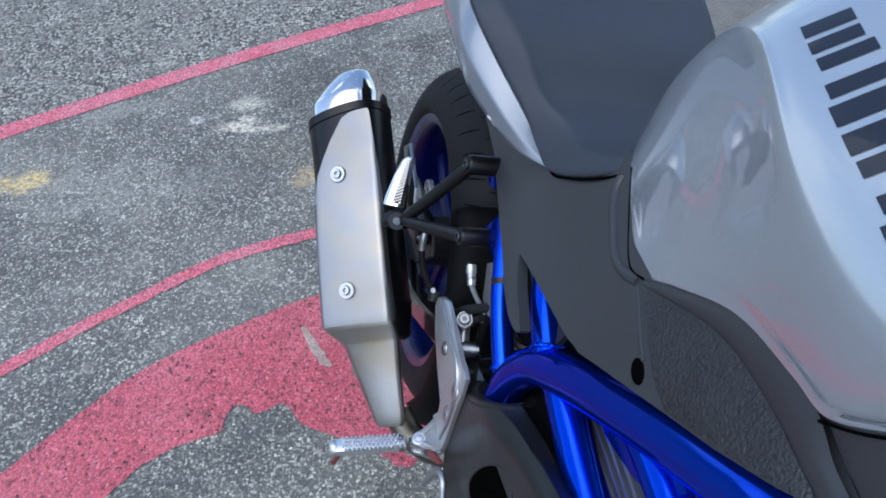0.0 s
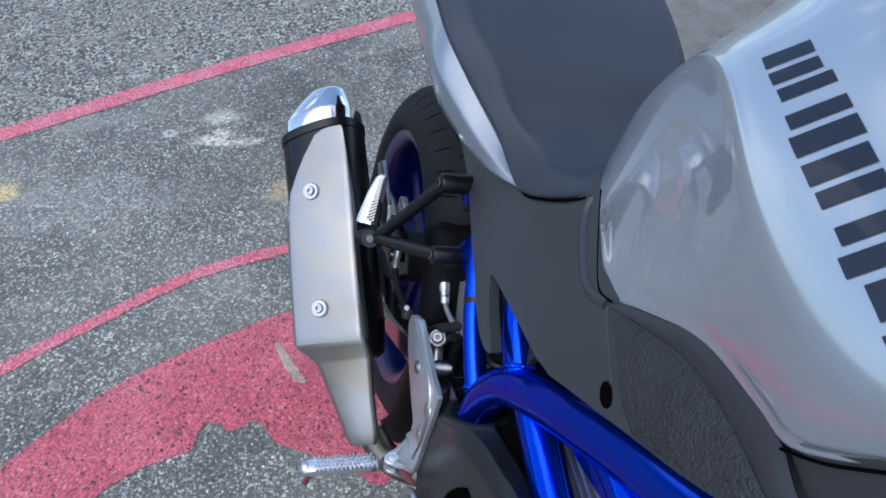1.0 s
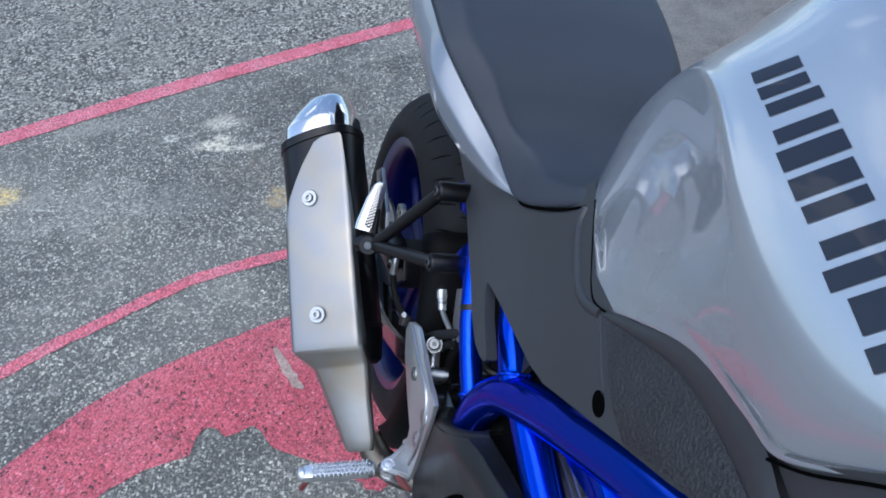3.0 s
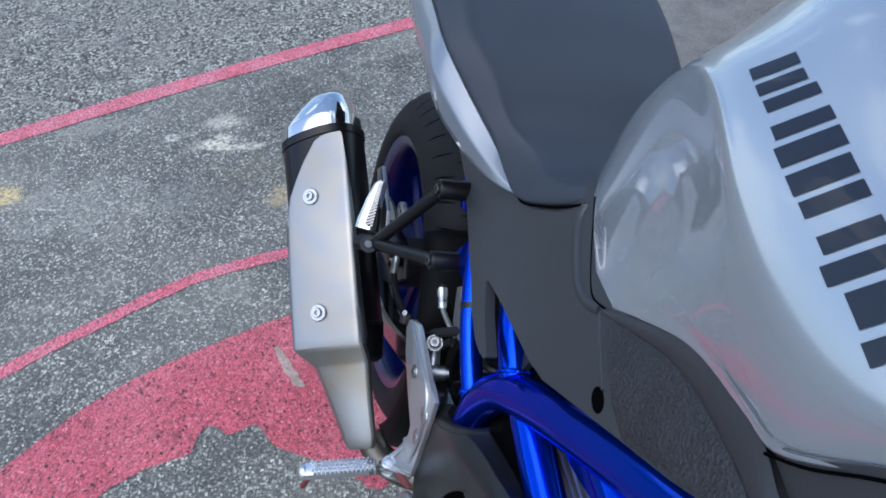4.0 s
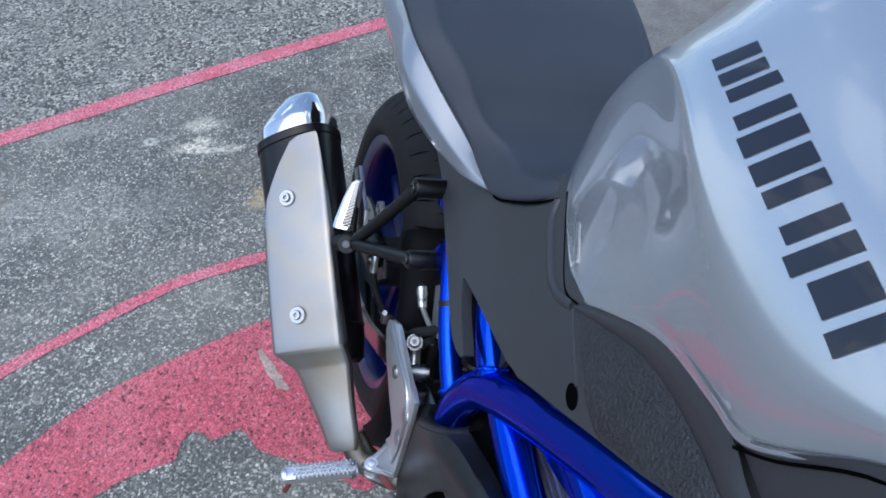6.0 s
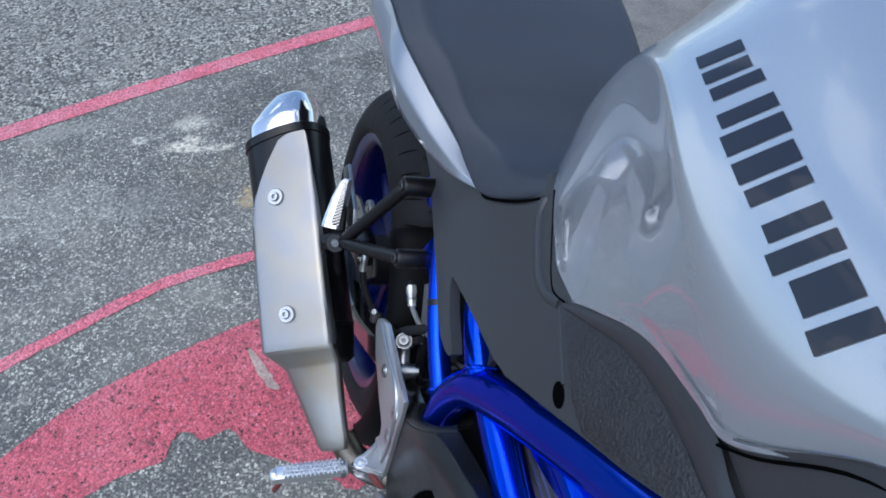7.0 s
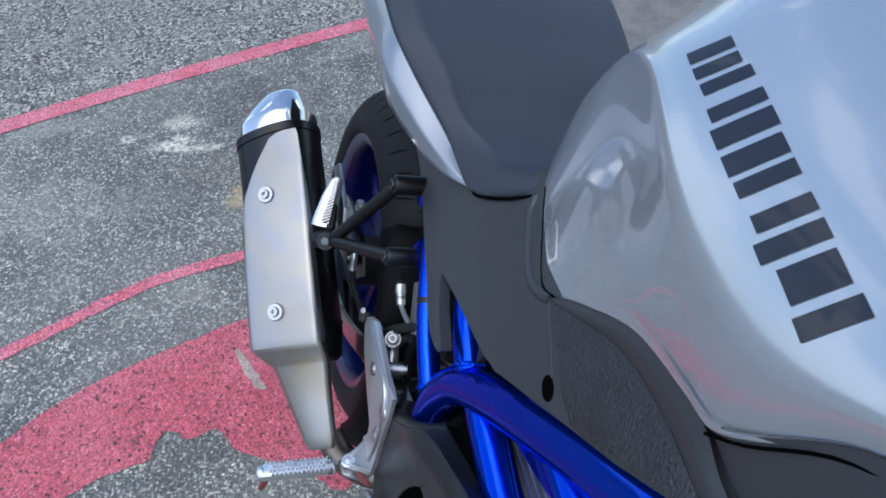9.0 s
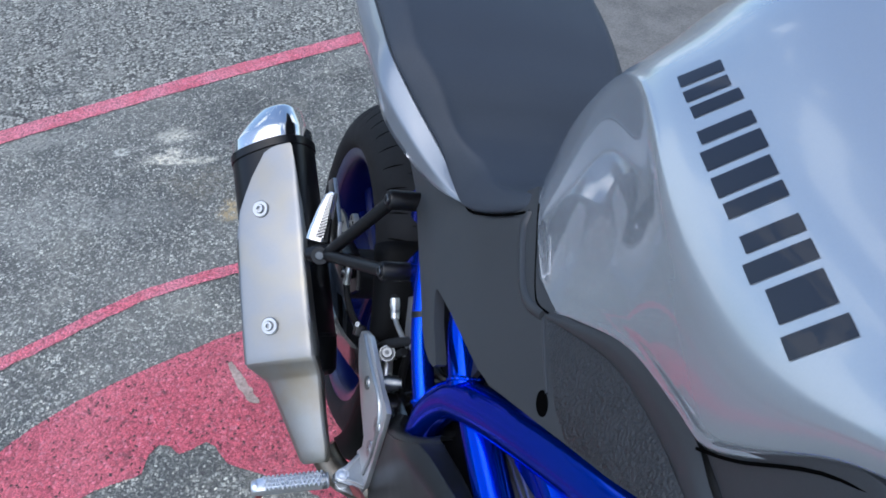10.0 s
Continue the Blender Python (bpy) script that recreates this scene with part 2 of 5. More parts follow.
    beyond = rng(math2("SUBTRACT", geo.outputs[1], math2("ADD", math2("MULTIPLY", geo.outputs[0], 0.349), 1.343)), -0.02, 0.02)
    coarse = N.new("ShaderNodeTexVoronoi")
    coarse.inputs["Scale"].default_value = 105
    K.new(wv.outputs[0], coarse.inputs["Vector"])
    csep = N.new("ShaderNodeSeparateColor")
    K.new(coarse.outputs["Color"], csep.inputs[0])
    old_stone = mix(csep.outputs[0], (0.13, 0.13, 0.127), (0.56, 0.55, 0.52))
    old_top = mix(rng(coarse.outputs["Distance"], 0.42, 0.62), old_stone, (0.035, 0.034, 0.033))
    base = mix(math2("MULTIPLY", beyond, rng(mid, 0.38, 0.58, 0.25, 0.85)), base, old_top)
    chipped = noise_at(75, 5, 0.7)
    # worn pale and yellowish smears
    def blot(x, y, rx, ry):
        dx = math2("DIVIDE", math2("SUBTRACT", geo.outputs[0], x), rx)
        dy = math2("DIVIDE", math2("SUBTRACT", geo.outputs[1], y), ry)
        d = math2("ADD", math2("MULTIPLY", dx, dx), math2("MULTIPLY", dy, dy))
        d = math2("ADD", d, math2("MULTIPLY", math2("SUBTRACT", mid, 0.5), 4.0))
        d = math2("ADD", d, math2("MULTIPLY", math2("SUBTRACT", fine, 0.5), 3.0))
        return math2("MULTIPLY", rng(d, 1.0, 0.3), rng(chipped, 0.44, 0.56, 0.15, 1.0))

    for x, y, rx, ry, k, c in ((-1.02, 0.70, 0.080, 0.06, 0.95, (0.66, 0.50, 0.22)), (-0.235, 0.585, 0.080, 0.042, 0.8, (0.52, 0.38, 0.20)),
                               (-0.421, 0.936, 0.065, 0.040, 1.0, (0.66, 0.63, 0.57)), (-0.466, 0.834, 0.045, 0.026, 1.0, (0.64, 0.60, 0.53)), (-0.424, 0.856, 0.036, 0.034, 0.95, (0.62, 0.58, 0.52)), (-0.366, 0.810, 0.080, 0.018, 0.9, (0.60, 0.565, 0.50)),
                               (-0.57, 0.885, 0.024, 0.02, 0.8, (0.60, 0.60, 0.57)), (-0.80, 0.98, 0.16, 0.05, 0.5, (0.36, 0.355, 0.34)), (-0.34, 0.70, 0.13, 0.075, 0.30, (0.20, 0.17, 0.12)), (-0.78, 0.62, 0.22, 0.12, 0.32, (0.42, 0.42, 0.41)), (-0.52, 0.60, 0.14, 0.08, 0.26, (0.40, 0.40, 0.39))):
        base = mix(math2("MULTIPLY", blot(x, y, rx, ry), k), base, c)
    for x, y, rx, ry, k in ((-0.24, 1.03, 0.34, 0.17, 0.48), (-0.10, 0.86, 0.24, 0.12, 0.30), (0.10, 1.16, 0.10, 0.07, 0.8), (-0.30, 0.62, 0.20, 0.10, 0.22)):
        base = mix(math2("MULTIPLY", blot(x, y, rx, ry), k), base, (0.026, 0.027, 0.028))
    gain = N.new("ShaderNodeVectorMath")
    gain.operation = "SCALE"
    gain.inputs["Scale"].default_value = 1.22
    K.new(base, gain.inputs[0])
    warm = N.new("ShaderNodeVectorMath")
    warm.operation = "MULTIPLY"
    warm.inputs[1].default_value = (1.01, 1.0, 0.895)
    K.new(gain.outputs[0], warm.inputs[0])
    K.new(warm.outputs[0], b.inputs["Base Color"])
    b.inputs["Roughness"].default_value = 0.82
    bp = N.new("ShaderNodeBump")
    bp.inputs["Strength"].default_value = 0.8
    bp.inputs["Distance"].default_value = 0.003
    K.new(math2("ADD", math2("MULTIPLY", edge, 0.7), fine), bp.inputs["Height"])
    K.new(bp.outputs[0], b.inputs["Normal"])
    return m


def road_paint(name, col, hole=0.42, faded=None):
    """Paint worn through to the stones."""
    m = mat(name, col, 0.6, grain=0.14, grain_scale=60, wear=0.1, tint=faded)
    nt = m.node_tree
    N, K = nt.nodes, nt.links
    b = N["Principled BSDF"]
    co = N["Texture Coordinate"]
    wn_ = N.new("ShaderNodeTexNoise")
    wn_.inputs["Scale"].default_value = 170
    K.new(co.outputs["Object"], wn_.inputs["Vector"])
    wv = N.new("ShaderNodeVectorMath")
    wv.operation = "MULTIPLY_ADD"
    wv.inputs[1].default_value = (0.014, 0.014, 0.0)
    K.new(wn_.outputs["Color"], wv.inputs[0])
    K.new(co.outputs["Object"], wv.inputs[2])
    vor = N.new("ShaderNodeTexVoronoi")
    vor.inputs["Scale"].default_value = 190
    K.new(wv.outputs[0], vor.inputs["Vector"])
    sep = N.new("ShaderNodeSeparateColor")
    K.new(vor.outputs["Color"], sep.inputs[0])
    gt = N.new("ShaderNodeMapRange")
    gt.inputs["From Min"].default_value = 0.80 + 0.12 * hole
    gt.inputs["From Max"].default_value = 0.88 + 0.12 * hole
    K.new(sep.outputs[1], gt.inputs["Value"])
    nz = N.new("ShaderNodeTexNoise")
    nz.inputs["Scale"].default_value = 26
    nz.inputs["Detail"].default_value = 5
    K.new(co.outputs["Object"], nz.inputs["Vector"])
    w = N.new("ShaderNodeMapRange")
    w.inputs["From Min"].default_value = 0.66
    w.inputs["From Max"].default_value = 0.76
    K.new(nz.outputs["Fac"], w.inputs["Value"])
    mx = N.new("ShaderNodeMath")
    mx.operation = "MAXIMUM"
    core = N.new("ShaderNodeMapRange")
    core.inputs["From Min"].default_value = 0.62
    core.inputs["From Max"].default_value = 0.46
    K.new(vor.outputs["Distance"], core.inputs["Value"])
    pit = N.new("ShaderNodeMath")
    pit.operation = "MULTIPLY"
    K.new(gt.outputs[0], pit.inputs[0])
    K.new(core.outputs[0], pit.inputs[1])
    K.new(pit.outputs[0], mx.inputs[0])
    K.new(w.outputs[0], mx.inputs[1])
    old = b.inputs["Base Color"].links[0].from_socket
    pale = N.new("ShaderNodeMixRGB")
    pale.inputs[2].default_value = (col[0] * 1.2, col[1] * 1.9, col[2] * 1.8, 1)
    ps = N.new("ShaderNodeMapRange")
    ps.inputs["From Min"].default_value = 0.75
    ps.inputs["From Max"].default_value = 1.0
    K.new(sep.outputs[0], ps.inputs["Value"])
    K.new(ps.outputs[0], pale.inputs[0])
    K.new(old, pale.inputs[1])
    mc = N.new("ShaderNodeMixRGB")
    mc.inputs[2].default_value = (0.060, 0.030, 0.030, 1)
    K.new(mx.outputs[0], mc.inputs[0])
    fd = N.new("ShaderNodeTexNoise")
    fd.inputs["Scale"].default_value = 4.5
    fd.inputs["Detail"].default_value = 4
    K.new(co.outputs["Object"], fd.inputs["Vector"])
    fr_ = N.new("ShaderNodeMapRange")
    fr_.inputs["From Min"].default_value = 0.45
    fr_.inputs["From Max"].default_value = 0.75
    fr_.inputs["To Max"].default_value = 0.6
    K.new(fd.outputs["Fac"], fr_.inputs["Value"])
    fm = N.new("ShaderNodeMixRGB")
    fm.inputs[2].default_value = (0.74, 0.23, 0.26, 1)
    K.new(fr_.outputs[0], fm.inputs[0])
    K.new(pale.outputs[0], fm.inputs[1])
    K.new(fm.outputs[0], mc.inputs[1])
    tn = N.new("ShaderNodeMapRange")
    tn.inputs["To Min"].default_value = 0.72
    tn.inputs["To Max"].default_value = 1.22
    K.new(sep.outputs[2], tn.inputs["Value"])
    gp = N.new("ShaderNodeMapRange")
    gp.inputs["From Min"].default_value = 0.45
    gp.inputs["From Max"].default_value = 0.7
    gp.inputs["To Min"].default_value = 1.0
    gp.inputs["To Max"].default_value = 0.48
    K.new(vor.outputs["Distance"], gp.inputs["Value"])
    tm = N.new("ShaderNodeMath")
    tm.operation = "MULTIPLY"
    K.new(tn.outputs[0], tm.inputs[0])
    K.new(gp.outputs[0], tm.inputs[1])
    sc = N.new("ShaderNodeVectorMath")
    sc.operation = "SCALE"
    K.new(mc.outputs[0], sc.inputs[0])
    K.new(tm.outputs[0], sc.inputs["Scale"])
    K.new(sc.outputs[0], b.inputs["Base Color"])
    bp = N.new("ShaderNodeBump")
    bp.inputs["Strength"].default_value = 0.7
    bp.inputs["Distance"].default_value = 0.003
    iv = N.new("ShaderNodeMapRange")
    iv.inputs["From Min"].default_value = 0.25
    iv.inputs["From Max"].default_value = 0.55
    iv.inputs["To Min"].default_value = 1.0
    iv.inputs["To Max"].default_value = 0.0
    K.new(vor.outputs["Distance"], iv.inputs["Value"])
    K.new(iv.outputs[0], bp.inputs["Height"])
    K.new(bp.outputs[0], b.inputs["Normal"])
    return m


M_ASPHALT = asphalt()
M_RED = road_paint("worn_red_paint", (0.66, 0.122, 0.160))
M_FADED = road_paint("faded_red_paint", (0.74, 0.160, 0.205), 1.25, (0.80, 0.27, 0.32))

bm = bmesh.new()
bmesh.ops.create_grid(bm, x_segments=40, y_segments=40, size=400)
ground = tagged(obj("ground", bm, M_ASPHALT, smooth=False), "grey worn asphalt with pale stone chips and stains", "ground", kind="structure")


def plain_wall(name, a, b, height, label):
    bm = box_wall(Vector(a), Vector(b), height, 0.3)
    return tagged(obj(name, bm, M_WALL, smooth=False), label, "wall", kind="structure")


def box_wall(a, b, h, t):
    bm = bmesh.new()
    d = (b - a).normalized()
    n = Vector((-d.y, d.x, 0)) * t / 2
    P = [a - n, b - n, b + n, a + n]
    loft([[p for p in P], [p + Vector((0, 0, h)) for p in P]], bm=bm)
    return bm


M_WALL = mat("plain_render", (0.33, 0.32, 0.30), 0.85, grain=0.15, grain_scale=30, bump=0.3, bump_scale=120)
# unseen walls, added only to darken the horizon in the paint's reflections
plain_wall("reflection_wall_west", (-13.0, -14.0, 0), (-13.0, 16.0, 0), 1.9, "unseen plain grey wall added to darken the reflected horizon")
plain_wall("reflection_wall_north", (-13.0, 16.15, 0), (14.0, 16.15, 0), 1.9, "unseen plain grey wall added to darken the reflected horizon")


def ragged(line, amp, step=0.012, seed=0):
    """A line with a slightly uneven edge."""
    out = []
    for a, b in zip(line, line[1:]):
        a, b = Vector(a), Vector(b)
        k = max(1, int((b - a).length / step))
        for i in range(k):
            p = a.lerp(b, i / k)
            d = noise.noise_vector((p.x * 60 + seed, p.y * 60, seed)) * amp
            out.append((p.x + d.x, p.y + d.y))
    out.append(tuple(Vector(line[-1])))
    return out


def stripe(name, line, width, z, label, seed=0):
    """A painted stripe along a line of x, y points."""
    P = [Vector((p.x, p.y)) for p in spline([(*q, 0) for q in line], 24)]
    bm = bmesh.new()
    L = []
    for i, p in enumerate(P):
        d = (P[min(i + 1, len(P) - 1)] - P[max(i - 1, 0)]).normalized()
        s = Vector((-d.y, d.x))
        w1 = width / 2 + noise.noise((p.x * 40, p.y * 40, seed)) * 0.004
        w2 = width / 2 + noise.noise((p.x * 40, p.y * 40, seed + 9)) * 0.004
        L.append((bm.verts.new((*(p + s * w1), z)), bm.verts.new((*(p - s * w2), z))))
    for a, b in zip(L, L[1:]):
        bm.faces.new((a[0], a[1], b[1], b[0]))
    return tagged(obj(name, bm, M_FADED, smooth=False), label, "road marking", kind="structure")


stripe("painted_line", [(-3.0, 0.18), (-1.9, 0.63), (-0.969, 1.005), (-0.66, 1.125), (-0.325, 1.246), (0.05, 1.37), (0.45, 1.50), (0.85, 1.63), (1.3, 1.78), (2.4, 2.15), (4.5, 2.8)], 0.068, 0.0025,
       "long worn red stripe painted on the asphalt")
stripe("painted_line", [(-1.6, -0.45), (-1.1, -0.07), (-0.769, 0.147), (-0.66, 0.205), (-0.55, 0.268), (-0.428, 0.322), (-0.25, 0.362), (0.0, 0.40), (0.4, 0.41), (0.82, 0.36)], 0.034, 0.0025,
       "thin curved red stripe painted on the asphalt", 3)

outer = [(-1.5, -0.95), (-1.1, -0.45), (-0.85, -0.20), (-0.716, -0.077), (-0.624, 0.0), (-0.521, 0.059), (-0.409, 0.105), (-0.236, 0.165), (-0.05, 0.205), (0.15, 0.215), (0.5, 0.18), (1.0, 0.03)]
inner = [(1.0, -0.42), (0.5, -0.34), (0.2, -0.28), (0.0, -0.25), (-0.12, -0.225), (-0.174, -0.195), (-0.215, -0.172), (-0.249, -0.155), (-0.272, -0.115), (-0.289, -0.1), (-0.318, -0.112), (-0.34, -0.12),
         (-0.358, -0.098), (-0.382, -0.091), (-0.400, -0.110), (-0.408, -0.148), (-0.435, -0.155), (-0.491, -0.166), (-0.553, -0.196), (-0.66, -0.30), (-0.8, -0.46), (-1.1, -0.95)]
bm = bmesh.new()
ring = ragged([(p.x, p.y) for p in spline([(*q, 0) for q in outer], 6)] + inner, 0.004)
f = bm.faces.new([bm.verts.new((x, y, 0.002)) for x, y in ring])
bmesh.ops.triangulate(bm, faces=[f])
tagged(obj("painted_band", bm, M_RED, smooth=False), "broad curved red painted band with a jagged inner edge", "road marking", kind="structure")


def patch(name, ring, z, material, label, category):
    bm = bmesh.new()
    f_ = bm.faces.new([bm.verts.new((x, y, z)) for x, y in ragged(ring + ring[:1], 0.005, 0.004)[:-1]])
    bmesh.ops.triangulate(bm, faces=[f_])
    return tagged(obj(name, bm, material, smooth=False), label, category, kind="structure")


patch("painted_chip", [(-0.100, -0.236), (-0.072, -0.264), (-0.05, -0.275), (-0.030, -0.262), (-0.060, -0.236)], 0.0015, M_RED, "small worn chip of red paint beside the band", "road marking")
M_PALE = mat("pale_scraped_stone", (0.36, 0.27, 0.23), 0.8, grain=0.6, grain_scale=160, bump=0.6, bump_scale=200, depth=0.003)
patch("paint_scrape", [(-0.2550, 0.0831), (-0.2455, 0.0872), (-0.2358, 0.0704), (-0.2215, 0.0412), (-0.2051, 0.0122), (-0.1870, -0.0220), (-0.1894, -0.0325), (-0.2054, -0.0267), (-0.2180, -0.0105), (-0.2308, 0.0143), (-0.2403, 0.0390), (-0.2500, 0.0613)], 0.0035, M_PALE, "pale ragged scrape worn through the red paint", "road marking")
patch("paint_scrape", [(-0.150, -0.030), (-0.134, -0.034), (-0.130, -0.055), (-0.144, -0.060)], 0.0035, M_PALE, "small pale scrape worn through the red paint", "road marking")
M_CONC = mat("tan_concrete", (0.150, 0.143, 0.128), 0.85, grain=0.42, grain_scale=150, bump=0.4, bump_scale=300)
patch("concrete_apron", [(0.86, 0.55), (0.80, 1.25), (0.92, 1.62), (6.0, 1.62), (6.0, 0.2)], 0.0035, M_CONC, "smooth tan concrete apron beside the asphalt", "pavement")
kerb = bmesh.new()
loft([[(1.46, 1.63, z), (1.50, 1.60, z), (7.0, 1.60, z), (7.0, 1.78, z), (1.46, 1.78, z)] for z in (0.0, 0.11, 0.12)], bm=kerb)
tagged(obj("kerb", kerb, mat("pale_kerb_concrete", (0.46, 0.43, 0.37), 0.8, grain=0.2, grain_scale=120, bump=0.3), smooth=False), "pale concrete kerb along the apron", "kerb", kind="structure")


# ---- the motorcycle, built upright and then leaned on its stand ----
bike = tagged(new("motorcycle"), "parked silver-grey motorcycle with a blue tube frame and steel muffler", "motorcycle")
bike.matrix_world = Matrix.Rotation(0.0371, 4, "Z") @ Matrix.Rotation(0.2884, 4, "Y")

# rear wheel
HUB = Vector((0, 0, 0.3137))


def rear_wheel():
    wheel = part("rear_wheel", lathe([(-0.10, 0.0), (-0.10, 0.016), (-0.075, 0.02), (-0.075, 0.045), (0.075, 0.045), (0.075, 0.0)], HUB, (1, 0, 0), 32), M_DARK, bike, "hub of the rear wheel")
    prof = [(-0.066, 0.2215), (-0.074, 0.228), (-0.0785, 0.236)]
    for k in range(29):
        a = radians(-80 + 160 * k / 28)
        prof.append((0.08 * math.sin(a), 0.232 + 0.08 * math.cos(a)))
    prof += [(0.0785, 0.236), (0.074, 0.228), (0.066, 0.2215), (0.05, 0.21), (-0.05, 0.21), prof[0]]
    tyre = part("tyre", lathe(prof, HUB, (1, 0, 0), 120), M_RUBBER, wheel, "black rubber tyre with swept tread grooves")
    rim = [(-0.066, 0.222), (-0.068, 0.229), (-0.062, 0.229), (-0.058, 0.216), (-0.045, 0.209), (0.045, 0.209), (0.058, 0.216), (0.062, 0.229), (0.068, 0.229), (0.067, 0.221),
           (0.060, 0.209), (0.052, 0.2045), (0.03, 0.202), (-0.03, 0.202), (-0.052, 0.2045), (-0.060, 0.209), (-0.067, 0.221), (-0.066, 0.222)]
    part("rim", lathe(rim, HUB, (1, 0, 0), 96), M_RIM, wheel, "dark blue painted rim")
    for side in (-1, 1):
        part("rim_edge", lathe([(0.0690 * side, 0.2300), (0.0700 * side, 0.2265), (0.0685 * side, 0.2150), (0.0640 * side, 0.2090), (0.0600 * side, 0.2070)], HUB, (1, 0, 0), 96), M_RIM_SHEEN, wheel, "violet-grey sheen on the rolled rim edge")
    for i in range(5):
        for side in (-1, 1):
            a = 2 * math.pi * i / 5 + side * 0.16
            d = Vector((0, math.cos(a), math.sin(a)))
            b = Vector((0, math.cos(a - side * 0.10), math.sin(a - side * 0.10)))
            part("spoke", tube([HUB + b * 0.04, HUB + b * 0.11, HUB + d * 0.203], [0.017, 0.012, 0.014], 10, 4), M_RIM, wheel)
    disc = part("brake_disc", lathe([(-0.090, 0.062), (-0.090, 0.115), (-0.085, 0.115), (-0.085, 0.062), (-0.090, 0.062)], HUB, (1, 0, 0), 64), M_ALU, wheel, "steel brake disc with drilled holes")
    # black spots on the disc face, coloured as the shade inside drilled holes
    for i in range(24):
        a = 2 * math.pi * i / 24
        r = 0.080 + 0.011 * (i % 3)
        part("vent_hole", lathe([(-0.0904, 0.0), (-0.0904, 0.0035)], HUB + Vector((0, r * math.cos(a), r * math.sin(a))), (1, 0, 0), 10), M_RECESS_SHADE, wheel)
    # tread grooves: black slivers laid on the tyre, groove shade as their colour
    for i in range(44):
        a0 = 2 * math.pi * i / 44
        for side in (-1, 1):
            for first, last, lag in ((3, 31, 0.0), (35, 60, 0.045)):
                bm = bmesh.new()
                rows = []
                for k in range(7):
                    f_ = k / 6
                    ang = radians(first + (last - first) * f_) * side
                    aa = a0 + lag - 0.034 * f_ + (0.07 if side > 0 else 0.0)
                    w = (0.0004 + 0.0011 * math.sin(math.pi * (0.05 + 0.9 * f_))) / 0.31
                    r = 0.232 + 0.0803 * math.cos(ang)
                    x = 0.0803 * math.sin(ang)
                    rows.append([bm.verts.new(HUB + Vector((x, r * math.cos(q), r * math.sin(q)))) for q in (aa - w, aa + w)])
                for u, v in zip(rows, rows[1:]):
                    bm.faces.new((u[0], u[1], v[1], v[0]))
                part("tread_groove", bm, M_RECESS_SHADE, wheel)
    return wheel


rear_wheel()

# muffler: along its axis (rearward), outward and across
MA, MN, MS = Vector((-0.1002, 0.8216, 0.5611)), Vector((-0.5999, -0.4998, 0.6247)), Vector((0.7938, -0.2740, 0.5430))
MO = Vector((-0.245, -0.083, 0.523))


def muf(al, n, s):
    return MO + MA * al + MN * n + MS * s


def oval(al, hn, hs, cn, cs, k=36, power=2.6, skew=0.0):
    out = []
    for i in range(k):
        a = 2 * math.pi * i / k
        c, s = math.cos(a), math.sin(a)
        x = abs(c) ** (2 / power) * (1 if c > 0 else -1) * hn
        y = abs(s) ** (2 / power) * (1 if s > 0 else -1) * hs
        out.append(muf(al + skew * y, cn + x, cs + y))
    return out


